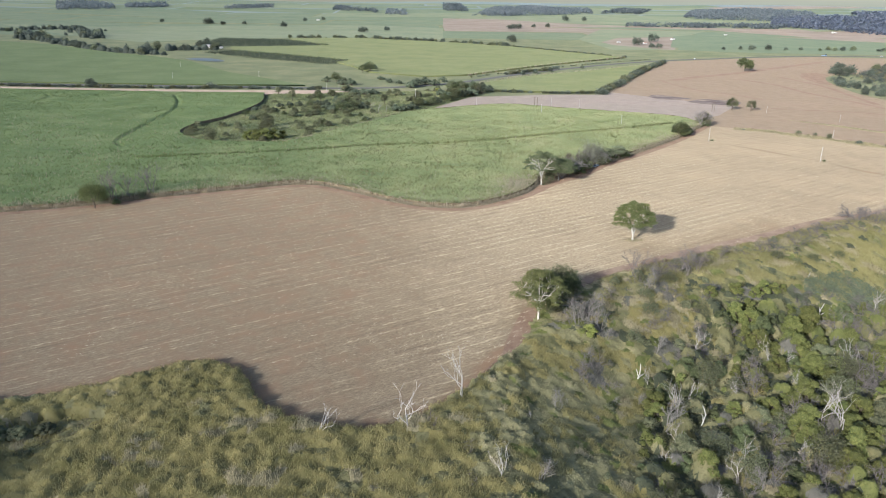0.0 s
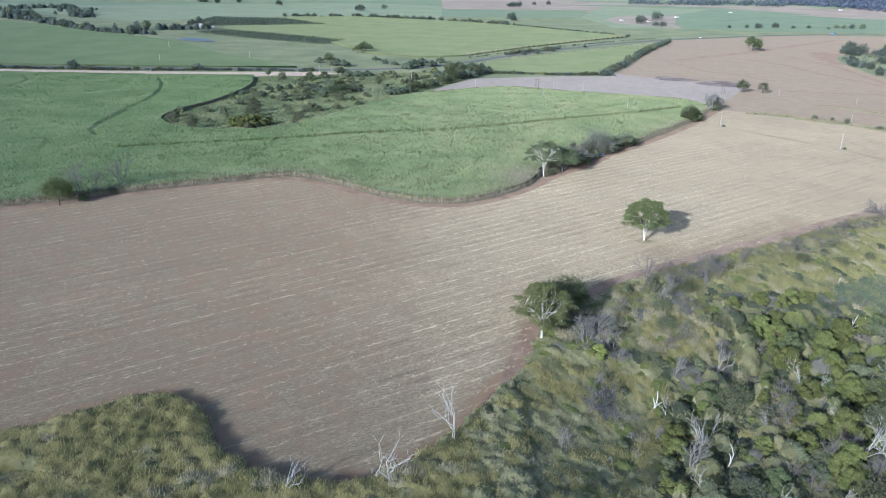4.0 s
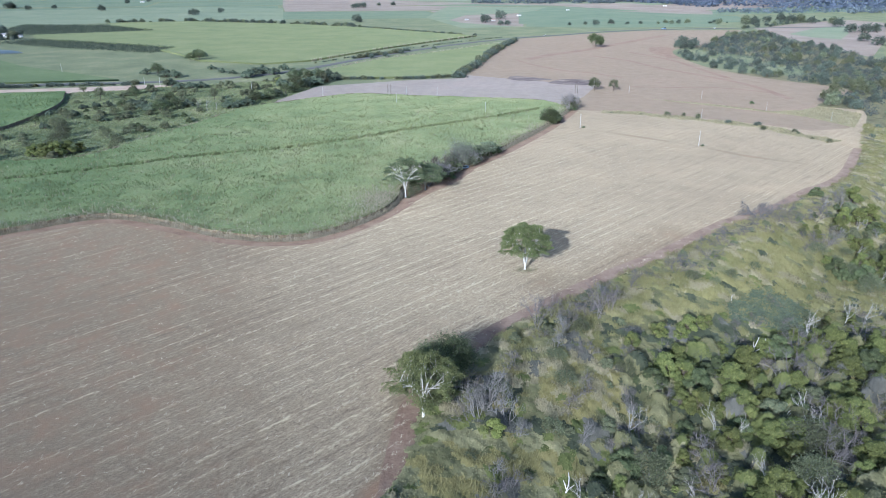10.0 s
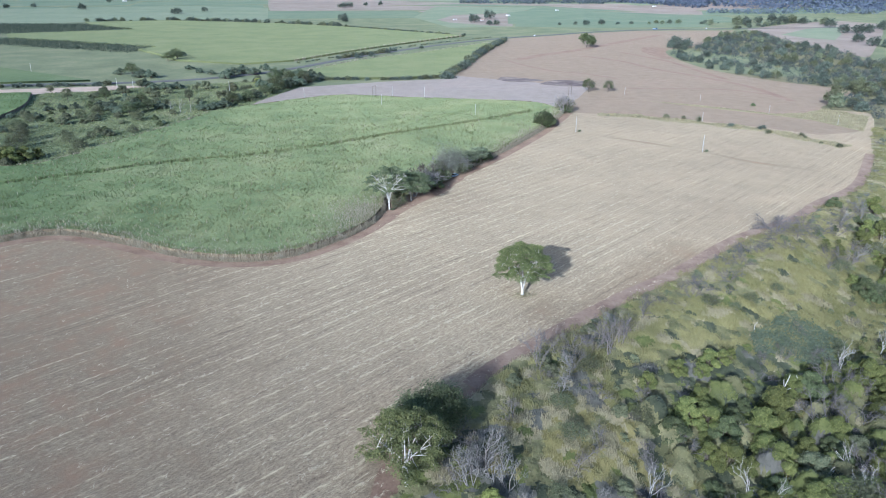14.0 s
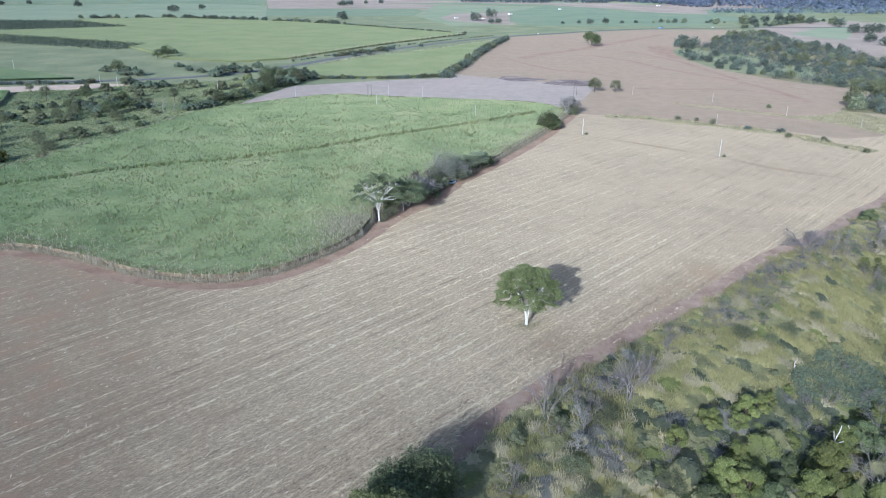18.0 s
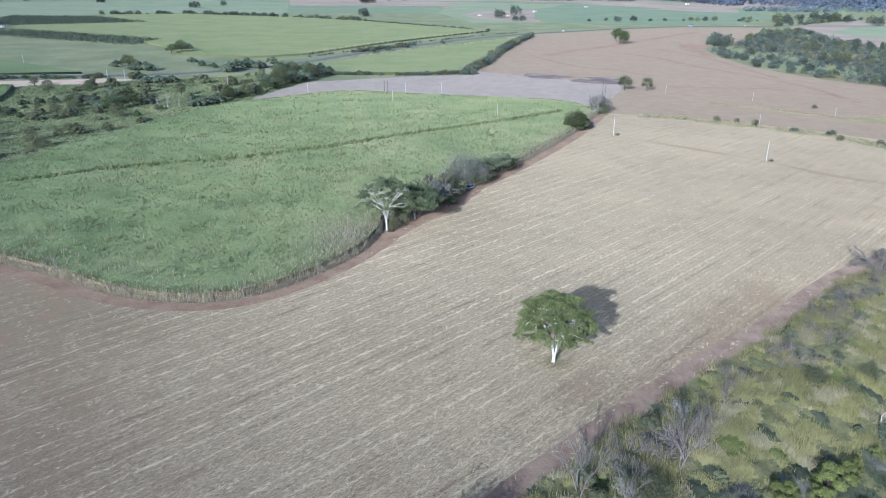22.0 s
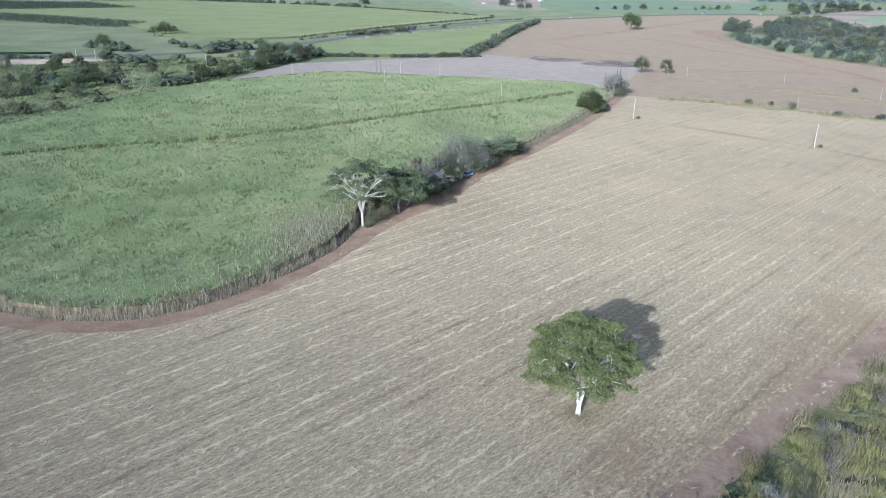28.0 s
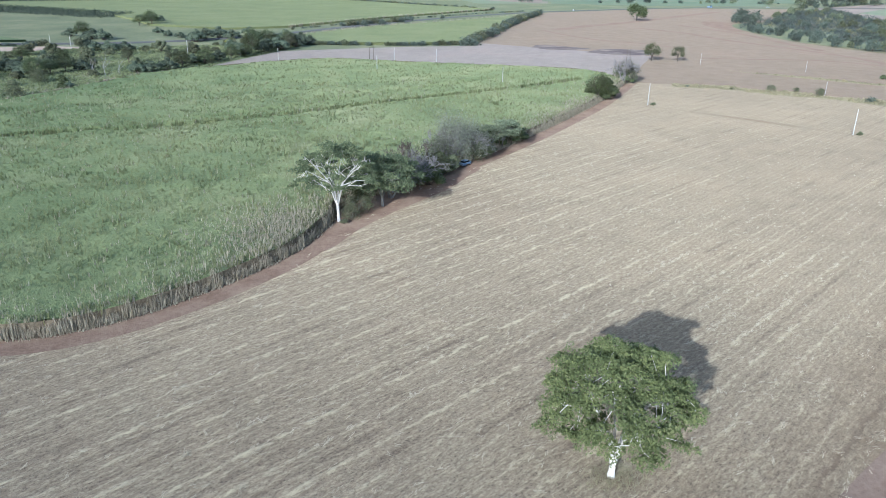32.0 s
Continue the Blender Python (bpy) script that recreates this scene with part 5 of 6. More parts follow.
def fill(rng, poly, count, gap, chooser, box=None, group="", keep=None):
    """Scrub over an area, no two nearer than the gap."""
    done = np.zeros((0, 2))
    for x, y in scatter(rng, poly, count, box):
        if keep and not keep(x, y):
            continue
        if len(done) and np.min(np.hypot(done[:, 0] - x, done[:, 1] - y)) < gap:
            continue
        got = chooser(x, y, rng)
        if got:
            done = np.vstack([done, (x, y)])
            ob, s = got
            put(ob, x, y, rng.uniform(0, 6.28), s, -0.2, rng.uniform(0.85, 1.35), group=group)


TWIG_SPOTS = ((60, 204), (55, 211), (81, 200), (91, 200), (87, 232), (53, 183))


def grassy(x, y):
    """The open grass of the hollow, and the grass slope by the left field."""
    return (y > 236 + 0.3 * min(max(x - 105, 0), 40) and 95 < x < 215) or x < 22


def scrub(x, y, rng):
    edge = float(line_dist(BUSH_EDGE[::2], np.array(x), np.array(y)))
    if edge < 3.5 or math.hypot(x - 39, y - 201) < 7 or math.hypot(x - 41, y - 207) < 5 or math.hypot(x - 60, y - 226) < 8:
        return None
    if edge < 12 and x > 62:
        v = rng.uniform()
        return (twig_mauve, rng.uniform(0.8, 1.4)) if v < 0.35 else (shrub_olive, rng.uniform(0.35, 0.6)) if v < 0.55 else None
    u, big = rng.uniform(), rng.uniform(0.5, 1.0) ** 1.6 * (1.3 if x > 100 else 1.1)
    if min(math.hypot(x - a, y - b) for a, b in TWIG_SPOTS) < 6:
        return (twig_mauve, rng.uniform(1.0, 1.6)) if u < 0.55 else (twig_grey, rng.uniform(0.9, 1.4)) if u < 0.7 else None
    if grassy(x, y):
        return (shrub_olive, rng.uniform(0.25, 0.5)) if u < 0.05 else (shrub_grey, rng.uniform(0.4, 0.7)) if u < 0.09 else (shrub_dark, rng.uniform(0.25, 0.45)) if u < 0.12 else (twig_mauve, 0.9) if u < 0.15 else None
    if y > 203 and x < 100:
        return (shrub_olive, rng.uniform(0.3, 0.6)) if u < 0.1 else (shrub_grey, rng.uniform(0.5, 0.9)) if u < 0.3 else (twig_mauve, 1.2) if u < 0.42 else None
    if x > 100 and y < 250:
        big = big * (0.6 if y > 234 else 1.0)
        if u < 0.5:
            return shrub_vine, big
        return (bare_white, rng.uniform(0.7, 1.1)) if u < 0.53 else (shrub_tower, big * 0.8) if u < 0.62 else (shrub_dark, big) if u < 0.7 else (shrub_olive, big) if u < 0.78 else (twig_mauve, big * 1.6) if u < 0.94 else (shrub_grey, big * 1.2)
    if x < 50 + 0.35 * (y - 126) and y < 200:
        return (shrub_olive, big * 0.45) if u < 0.05 else (shrub_grey, big * 0.6) if u < 0.12 else (twig_grey, big) if u < 0.18 else None
    if u < 0.05:
        return bare_white, rng.uniform(0.7, 1.1)
    if u < 0.18:
        return twig_mauve, big * 1.6
    if u < 0.28:
        return twig_grey, big * 1.6
    if u < 0.42:
        return shrub_dark, big
    if u < 0.52:
        return shrub_grey, big * 1.1
    if u < 0.68:
        return shrub_tower, big * 0.75
    if u < 0.86:
        return shrub_vine, big
    return shrub_olive, big


rng = np.random.default_rng(77)
fill(rng, BUSH, 5200, 4.0, scrub, (5, 95, 270, 335), "scrub in the hollow")
for x, y, s in ((45, 214, 1.0), (50, 220, 1.0), (46, 219, 0.9), (53, 222, 0.75)):
    put(dense_a, x, y, turn(), s)
for x, y, s in ((53, 204, 1.7), (57, 208, 1.8), (60, 203, 1.5)):
    put(twig_grey, x, y, turn(), s)
for x, y, s in ((55, 207, 0.75), (58, 205, 0.6)):
    put(bare_grey, x, y, turn(), s)
# bushes added round the dip so that they shade it
for x, y, s in ((-97, 131, 0.8), (-92, 128, 0.75), (-86, 128, 0.8), (-80, 131, 0.7), (-96, 143, 0.7), (-91, 140, 0.75), (-86, 140, 0.7), (-81, 142, 0.6)):
    put(shrub_olive, x, y, turn(), s)
# trees out of view, inferred from the shade that lies over the hollow
for x, y, s in ((-104, 121, 1.0), (-110, 117, 0.9), (-94, 112, 1.0)):
    put(dense_a, x, y, turn(), s)
put(shrub_yellow, 133, 196, 0, 1.0)
put(shrub_yellow, 56, 200, 0, 0.7)

# ---- low growth over the scrub land, in mounds of several kinds ----
def zone_mix(x, y, crown):
    """Shares of tall grass, straw grass, olive scrub, vines, shade-coloured dark scrub and dead twigs at a place."""
    if 20 < x < 70 and y < 200 and x < 50 + 0.35 * (y - 126):
        return (0.6, 0.06, 0.24, 0.1, 0.0, 0.0)
    if x < 42 and not (x > 20 and y > 178):
        return (0.86, 0.05, 0.09, 0.0, 0.0, 0.0)
    if y > 236 + 0.3 * min(max(x - 105, 0), 40) and x < 235:
        return (0.6, 0.14, 0.17, 0.04, 0.04, 0.01)
    if x > 235:
        return (0.5, 0.25, 0.2, 0.0, 0.0, 0.05)
    # the dark kind between crowns stands in for shade there
    if x > 105:
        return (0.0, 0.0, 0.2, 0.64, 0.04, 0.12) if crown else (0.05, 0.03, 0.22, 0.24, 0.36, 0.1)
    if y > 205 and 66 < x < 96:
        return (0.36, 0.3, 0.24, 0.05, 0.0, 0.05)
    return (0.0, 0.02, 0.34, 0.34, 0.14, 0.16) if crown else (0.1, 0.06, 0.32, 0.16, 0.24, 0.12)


COVER = (("tall_grass", GRASS_TALL, "tall olive-yellow grass covering the scrub land"), ("dry_tall_grass", GRASS_STRAW, "dry straw-coloured tall grass among the scrub"),
         ("low_scrub", LEAF_OLIVE_STUFF, "low olive green scrub in the hollow"), ("low_vines", LEAF_VINE_STUFF, "bright green vines creeping over low scrub"),
         ("shaded_scrub", LEAF_DARK_STUFF, "low scrub in the hollow, darkened in colour for shaded gaps"), ("dead_twigs", LEAF_MAUVE, "leafless mauve-grey twigs of low scrub"), ("slope_tall_grass", GRASS_SLOPE, "tall green-yellow grass over the slope of the hollow"), ("grey_scrub", LEAF_GREY_STUFF, "grey-green leafy scrub over the slope"))
p = scatter(rng, BUSH, 44000, (-130, 95, 405, 470))
p = p[p[:, 1] > 106 + 0.42 * np.clip(p[:, 0] - 60, 0, 400)]
low = (p[:, 1] > 236 + 0.3 * np.clip(p[:, 0] - 105, 0, 40)) & (p[:, 0] > 95)
wood = (p[:, 0] > 50 + 0.35 * (p[:, 1] - 126)) & ~low & (p[:, 1] < 232)
crown = wood & ~((p[:, 1] > 203) & (p[:, 0] < 100)) & (rng.uniform(0, 1, len(p)) < np.where(p[:, 0] > 100, 0.05, 0.06))
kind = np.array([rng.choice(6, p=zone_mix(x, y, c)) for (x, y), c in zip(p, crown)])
# kinds grow in drifts: each place takes over the kind of one a few metres off
cell = {}
for k, (x, y) in enumerate(p):
    cell.setdefault((int(x // 5), int(y // 5)), k)
drift = np.array([cell[(int(x // 5), int(y // 5))] for x, y in p])
kind = np.where((rng.uniform(0, 1, len(p)) < 0.45) & ~crown, kind[drift], kind)
kind[(kind == 0) & (p[:, 1] > 225) & (p[:, 0] > 60)] = 6
luck = rng.uniform(0, 1, len(p))
drift_luck = luck[drift]
kind[(p[:, 0] > 18) & (p[:, 0] < 72) & (p[:, 1] < 205) & (kind < 3) & (drift_luck * 0.6 + luck * 0.4 < 0.55)] = 7
kind[(p[:, 0] > 60) & (p[:, 0] < 150) & wood & (kind > 1) & (kind < 5) & (drift_luck * 0.7 + luck * 0.3 < 0.3)] = 7
for x, y in TWIG_SPOTS:
    kind[(np.hypot(p[:, 0] - x, p[:, 1] - y) < 4.5 + 3 * (luck - 0.5)) & (luck < 0.75)] = 5
# an uneven canopy: the highest of many mounds at each place
CELL, X0, Y0 = 0.7, -130.0, 95.0
nx, ny = int(535 / CELL), int(375 / CELL)
canopy, owner = np.zeros((ny, nx)), np.full((ny, nx), -1)
edge = line_dist(BUSH_EDGE[::2], p[:, 0], p[:, 1])
HOLLOW = np.array([(-98, 138), (-88, 146), (-76, 151), (-66, 144), (-76, 134), (-98, 126)])
dip = inside(HOLLOW, p[:, 0], p[:, 1])
left = (p[:, 0] < 30) & ~dip
rad = np.where(crown, rng.uniform(1.8, 3.4, len(p)), np.where(low, rng.uniform(1.3, 2.8, len(p)), rng.uniform(1.1, 2.3, len(p))))
floor_h = np.where(dip, 0.2, np.where(left, 2.1, np.where(low, 0.35, np.where(wood, 0.5, 0.9))))
lift = np.where(crown, rng.uniform(2.6, 6.0, len(p)), rad * rng.uniform(0.45, 1.0, len(p)) * np.where(low, 0.36, np.where(wood, 0.7, np.where(left, 0.6, 0.42))))
rise = np.clip(np.where(p[:, 0] < 30, 0.75, 0.3) + edge / 8, 0, 1)
top, base = lift * rise, floor_h * rise
for k in np.nonzero(edge > 0.5)[0]:
    i0, i1 = max(0, int((p[k, 0] - rad[k] - X0) / CELL)), min(nx, int((p[k, 0] + rad[k] - X0) / CELL) + 2)
    j0, j1 = max(0, int((p[k, 1] - rad[k] - Y0) / CELL)), min(ny, int((p[k, 1] + rad[k] - Y0) / CELL) + 2)
    gx, gy = np.meshgrid(X0 + np.arange(i0, i1) * CELL, Y0 + np.arange(j0, j1) * CELL)
    dome = np.clip(1 - ((gx - p[k, 0]) ** 2 + (gy - p[k, 1]) ** 2) / rad[k] ** 2, 0, 1)
    z = base[k] * (dome > 0) + top[k] * (np.sqrt(dome) if crown[k] else dome)
    win = z > canopy[j0:j1, i0:i1]
    canopy[j0:j1, i0:i1][win], owner[j0:j1, i0:i1][win] = z[win], k
# close the gaps between mounds
gx, gy = np.meshgrid(X0 + np.arange(nx) * CELL, Y0 + np.arange(ny) * CELL)
within = inside(BUSH, gx, gy)
for _ in range(3):
    for dj, di in ((0, 1), (0, -1), (1, 0), (-1, 0)):
        near_h, near_o = np.roll(canopy, (dj, di), (0, 1)), np.roll(owner, (dj, di), (0, 1))
        hole = (owner < 0) & (near_o >= 0) & within
        canopy[hole], owner[hole] = near_h[hole] * 0.92, near_o[hole]
canopy += np.where(owner >= 0, rng.normal(0, 1, canopy.shape) * (0.05 + 0.03 * canopy), 0)
gx, gy = np.meshgrid(X0 + np.arange(nx) * CELL, Y0 + np.arange(ny) * CELL)
jit = rng.uniform(-0.28, 0.28, (2, ny, nx))
land = height(gx, gy)
cv = np.stack([(gx + jit[0]).ravel(), (gy + jit[1]).ravel(), (land + canopy - 0.4).ravel()], 1)
slope_y, slope_x = np.gradient(land + canopy, CELL)
cn = np.stack([-slope_x.ravel(), -slope_y.ravel(), np.ones(nx * ny)], 1)
cn /= np.linalg.norm(cn, axis=1)[:, None]
a = (np.arange(ny - 1)[:, None] * nx + np.arange(nx - 1)[None]).ravel()
quad = np.stack([a, a + 1, a + nx + 1, a + nx], 1)
own = owner.ravel()[a]
for k, (name, mat, label) in enumerate(COVER):
    mine = (own >= 0) & (kind[own] == k)
    fq = quad[mine]
    ids, inv = np.unique(fq, return_inverse=True)
    q = Quads()
    q.add(cv[ids], inv.reshape(-1, 4))
    # leaves or blades over the canopy
    steep = np.ptp(cv[fq][:, :, 2], axis=1) / CELL
    far = (cv[fq[:, 0], 0] > 230) | (cv[fq[:, 0], 0] < -70)
    many = np.clip((6.0 if k in (0, 1, 6) else 4.5) * np.sqrt(1 + steep ** 2), 4, 18 - 12 * far).astype(int) - 2 * far
    at = np.repeat(fq, many, 0)
    w = rng.dirichlet((1, 1, 1, 1), len(at))
    c = np.einsum("nk,nkd->nd", w, cv[at])
    c = c + rng.normal(0, 1, c.shape) * (0.35, 0.35, 0.14) + (0, 0, 0.1)
    if k in (0, 1, 6):
        q.add(*blades(rng, c, 0.85 if k else 0.6, 0.6, 0.09, 1, False))
    elif k == 5:
        q.add(*blades(rng, c, 1.1, 0.8, 0.05, 1, False))
    else:
        nor = cn[at[:, 0]] + rng.normal(0, 0.35, c.shape)
        nor /= np.linalg.norm(nor, axis=1)[:, None]
        u = np.cross(nor, rng.normal(size=c.shape))
        u /= np.linalg.norm(u, axis=1)[:, None] + 1e-9
        size = 0.22 * rng.uniform(0.6, 1.4, (len(c), 1))
        w = np.cross(nor, u) * size * 0.6
        u = u * size
        q.add(np.stack([c - u, c - w, c + u, c + w], 1).reshape(-1, 3), np.arange(4 * len(c)).reshape(-1, 4))
    tagged(new(name, q.mesh(name, mat)), label, "grass" if k in (0, 1, 6) else "scrub", kind="stuff")
# a low dark creeper in the hollow
p = scatter(rng, curve([(148, 246), (152, 254), (160, 256), (168, 262), (180, 260), (184, 252), (178, 249), (170, 242), (160, 245), (148, 246)], 3), 15000)
p = p + rng.normal(0, 1.5, p.shape) * rng.uniform(0, 1, (len(p), 1)) ** 2
q = Quads()
q.add(*leaf_quads(rng, np.column_stack([p, height(p[:, 0], p[:, 1]) + rng.uniform(0.5, 1.5, len(p))]), 0.34, 0.4))
tagged(new("creeper_patch", q.mesh("creeper_patch", LEAF_BLUE)), "blue-green creeper smothering low bushes", "creeper", kind="stuff")

# ---- scrub of the valley behind the cane ----
round_tree = tree_thing("round_tree", "dense blue-green round tree in the valley", 66, BARK_BROWN, LEAF_ROUND, grow=lobed, tall=10.5, radius=6.8, lobes=18, per=110, leaf=0.5, squat=0.8)
VALLEY_TREES = ((-112, 852, 0.8), (-99, 839, 1.1), (-90, 826, 1.1), (-80, 818, 0.9), (-76, 756, 0.9), (-68, 740, 0.85), (-58, 738, 0.85), (-50, 742, 0.8),
                (-80, 963, 1.0), (-70, 967, 1.1), (-51, 881, 0.7), (-39, 851, 0.6), (-27, 835, 0.6), (-11, 800, 1.0), (-6, 818, 1.1), (3, 834, 1.2), (14, 823, 0.9), (24, 860, 0.8),
                (20, 735, 0.9), (26, 708, 0.9), (33, 712, 1.0), (42, 725, 1.0), (51, 738, 1.1), (62, 758, 1.1), (31, 768, 1.0), (42, 780, 1.1), (54, 786, 1.1), (66, 800, 0.8), (45, 752, 0.9), (38, 740, 0.8), (57, 770, 0.9), (72, 778, 0.8),
                (-100, 650, 0.6), (-95, 660, 0.7), (-87, 652, 0.8), (-77, 630, 0.75), (-69, 620, 0.75), (-64, 628, 0.7), (-59, 636, 0.75), (-52, 642, 0.7), (-96, 688, 0.7), (-78, 672, 0.8), (-68, 668, 0.7), (-84, 640, 0.7), (-72, 650, 0.7),
                (-22, 628, 0.7), (-15, 632, 0.75), (-8, 640, 0.75), (-2, 652, 0.8), (9, 663, 0.8), (15, 678, 0.75), (3, 668, 0.7), (22, 690, 0.75), (30, 700, 0.7), (-145, 628, 0.45), (-139, 636, 0.5), (-127, 624, 0.45), (-127, 650, 0.5),
                (-119, 654, 0.5), (-111, 656, 0.5), (-89, 614, 0.4), (-44, 584, 0.35), (-102, 594, 0.4), (-134, 575, 0.5), (-122, 569, 0.5), (-144, 592, 0.5), (-75, 998, 1.1), (-68, 1002, 0.9))


def valley(x, y, rng):
    u = rng.uniform()
    if x + 0.35 * (y - 650) > -118 and y > 636:
        return (dense_b, rng.uniform(0.4, 0.7)) if u < 0.12 else (shrub_olive, rng.uniform(0.6, 1.4)) if u < 0.3 else None
    if y < 545 and -150 < x < -100:
        return (shrub_grey, rng.uniform(0.8, 1.5)) if u < 0.3 else (shrub_olive, rng.uniform(0.7, 1.3)) if u < 0.5 else None
    return (shrub_olive, rng.uniform(0.5, 1.1)) if u < 0.1 else (shrub_grey, rng.uniform(0.6, 1.2)) if u < 0.2 else (shrub_dark, 0.6) if u < 0.26 else None


fill(rng, VALLEY, 620, 7.5, valley, group="valley scrub", keep=lambda x, y: y > 480)
for x, y, s in ((-43, 626, 1.1), (-36, 622, 1.3), (-30, 626, 1.0)):
    put(bare_white, x, y, turn(), s)
put(shrub_yellow, 17, 751, 0, 1.1)
for x, y, s in ((-118, 493, 1.1), (-112, 491, 1.2), (-106, 491, 1.3), (-101, 495, 1.2), (-109, 496, 1.2), (-96, 500, 0.9)):
    put(shrub_vine, x, y, turn(), s, -0.2, 1.1, label="tall dense olive green clump of bamboo-like growth")
p = scatter(rng, VALLEY, 36000)
q = Quads()
q.add(*blades(rng, np.column_stack([p, height(p[:, 0], p[:, 1])]), rng.uniform(0.4, 0.9, len(p)), 1.0, 0.32, 4))
tagged(new("valley_grass", q.mesh("valley_grass", VALLEY_GRASS)), "rough olive green grass in the valley", "grass", kind="stuff")
for x, y, s in VALLEY_TREES:
    put(pick.choice([round_tree, round_tree, round_tree, dense_a]), x, y, turn(), s, -0.3, pick.uniform(0.75, 1.0), group="valley trees")

# dry stalks along the road edges of the light green fields
for line in (curve([(58, 935), (160, 1063), (262, 1170), (345, 1252)], 2.0), curve([(67, 840), (135, 926), (228, 1002), (300, 1070), (374, 1140)], 2.0)):
    run = np.arange(len(line)) * 2.0
    p = line[np.sin(run / 2.4) + 0.6 * np.sin(run / 5.3) > -0.25]
    p = np.repeat(p, 5, 0) + rng.normal(0, 0.6, (5 * len(p), 2))
    q = Quads()
    q.add(*blades(rng, np.column_stack([p, height(p[:, 0], p[:, 1])]), 3.2, 0.6, 0.35, 3, False))
    tagged(new("cane_edge_stalks", q.mesh("cane_edge_stalks", CANE_DRY)), "dry cane stalks along the roadside edge of a light field", "crop", kind="stuff")

# ---- hedges and lines of trees ----
def hedge(pts, step, obs, lo, hi, wide=2.0, group="hedge"):
    for x, y in curve(pts, step):
        if pick.random() < 0.22:
            continue
        put(pick.choice(obs), x + pick.uniform(-wide, wide), y + pick.uniform(-wide, wide), turn(), pick.uniform(lo, hi), -0.2, group=group)


hedge([(378, 1150), (302, 1004), (229, 844), (190, 760)], 6, [low_dark, low_dark, low_olive], 0.8, 1.4, 2)
hedge([(184, 764), (142, 760), (73, 772)], 5, [low_dark, low_dark, low_olive], 0.55, 0.85, 1)
hedge([(-640, 780), (-452, 786), (-300, 776), (-200, 779), (-110, 777)], 4, [low_dark, low_olive, low_dark], 0.4, 0.85, 2)
for x, y, s in ((-359, 790, 1.0), (-352, 786, 0.7), (-228, 782, 0.8), (-222, 780, 0.6), (-180, 780, 0.5), (130, 952, 0.7), (150, 966, 0.7), (175, 1000, 0.7), (230, 1052, 0.6)):
    put(far_dark, x, y, turn(), s * 0.8)
hedge([(-318, 1750), (-157, 1778), (72, 1630), (191, 1498)], 7, [far_olive, low_olive, far_dark], 0.6, 0.9, 1.5)
hedge([(191, 1498), (272, 1371), (350, 1258)], 7, [low_dark, low_olive], 0.6, 0.9, 1.5)
hedge([(62, 915), (100, 962), (180, 1050), (280, 1145), (380, 1222)], 7, [low_dark, low_olive], 0.22, 0.42, 1, "roadside hedge")
hedge([(110, 955), (160, 1000), (200, 1046)], 9, [low_dark, low_olive], 0.7, 1.2, 1)
# orchard rows, each a leafy row
q = Quads()
for poly in (ORCHARD_A, ORCHARD_B):
    p = scatter(rng, poly, 30000)
    d = (poly[1] - poly[0]) / np.linalg.norm(poly[1] - poly[0])
    v = p @ np.array([-d[1], d[0]])
    p = p[np.abs((v / 9.0) % 1 - 0.5) < 0.34]
    q.add(*leaf_quads(rng, np.column_stack([p, height(p[:, 0], p[:, 1]) + rng.uniform(0.3, 4.2, len(p))]), 0.95, 0.7))
tagged(new("orchard", q.mesh("orchard", LEAF_ORCHARD)), "dark green rows of orchard trees beside the farmhouse", "orchard", kind="stuff")
# woods on the left
wood_p = []
for pts, n, wide in (([(-922, 1689), (-762, 1521), (-661, 1402), (-535, 1275), (-437, 1225)], 7, 10), ([(-1104, 1960), (-1022, 2100), (-938, 2045), (-733, 1676)], 5, 22), ([(-1007, 1885), (-848, 1632)], 6, 14),
                     ([(-500, 1316), (-420, 1335), (-375, 1345)], 5, 8)):
    c = curve(pts, n)
    wood_p.append(c + rng.normal(0, wide * 0.7, c.shape))
wood_p = np.vstack(wood_p)
q = Quads()
r = rng.uniform(3.5, 7.5, len(wood_p))
q.add(*domes(rng, wood_p, r, r * rng.uniform(1.1, 1.9, len(r)), 60, 1.3, 0.6))
tagged(new("valley_wood", q.mesh("valley_wood", LEAF_ROUND_STUFF)), "dark green wood along the valley between fields", "wood", kind="stuff")
for x, y in wood_p[::9]:
    put(pick.choice([far_dark, far_olive]), x, y, turn(), pick.uniform(0.8, 1.5), group="valley wood")
# ravine wood
def ravine(x, y, rng):
    u = rng.uniform()
    if x < 610 and y > 740 and u > 0.34:
        return None
    s = rng.uniform(0.45, 0.85)
    return (far_dark, s) if u < 0.42 else (far_olive, s) if u < 0.54 else (far_grey, s * 1.1) if u < 0.88 else (low_olive, s)


fill(rng, RAVINE_WOOD, 1100, 12.5, ravine, (430, 440, 900, 1230), "ravine wood")
for x, y, s in ((485, 598, 0.9), (500, 590, 1.0), (520, 610, 1.0), (553, 620, 1.1), (455, 548, 0.6), (540, 640, 0.8), (560, 655, 0.9), (470, 580, 0.6)):
    put(far_grey, x, y, turn(), s)
p = scatter(rng, RAVINE_WOOD, 4600, (425, 430, 900, 1240))
dense = (ramp01(470, 640, p[:, 0] + 0.12 * (p[:, 1] - 800)) * 0.92 + 0.08 + 0.6 * (p[:, 1] < 680)) * np.where((p[:, 0] < 610) & (p[:, 1] > 740), 0.3, 1.0)
p = p[rng.uniform(0, 1, len(p)) < dense]
kind = rng.choice(3, len(p), p=(0.74, 0.1, 0.16))
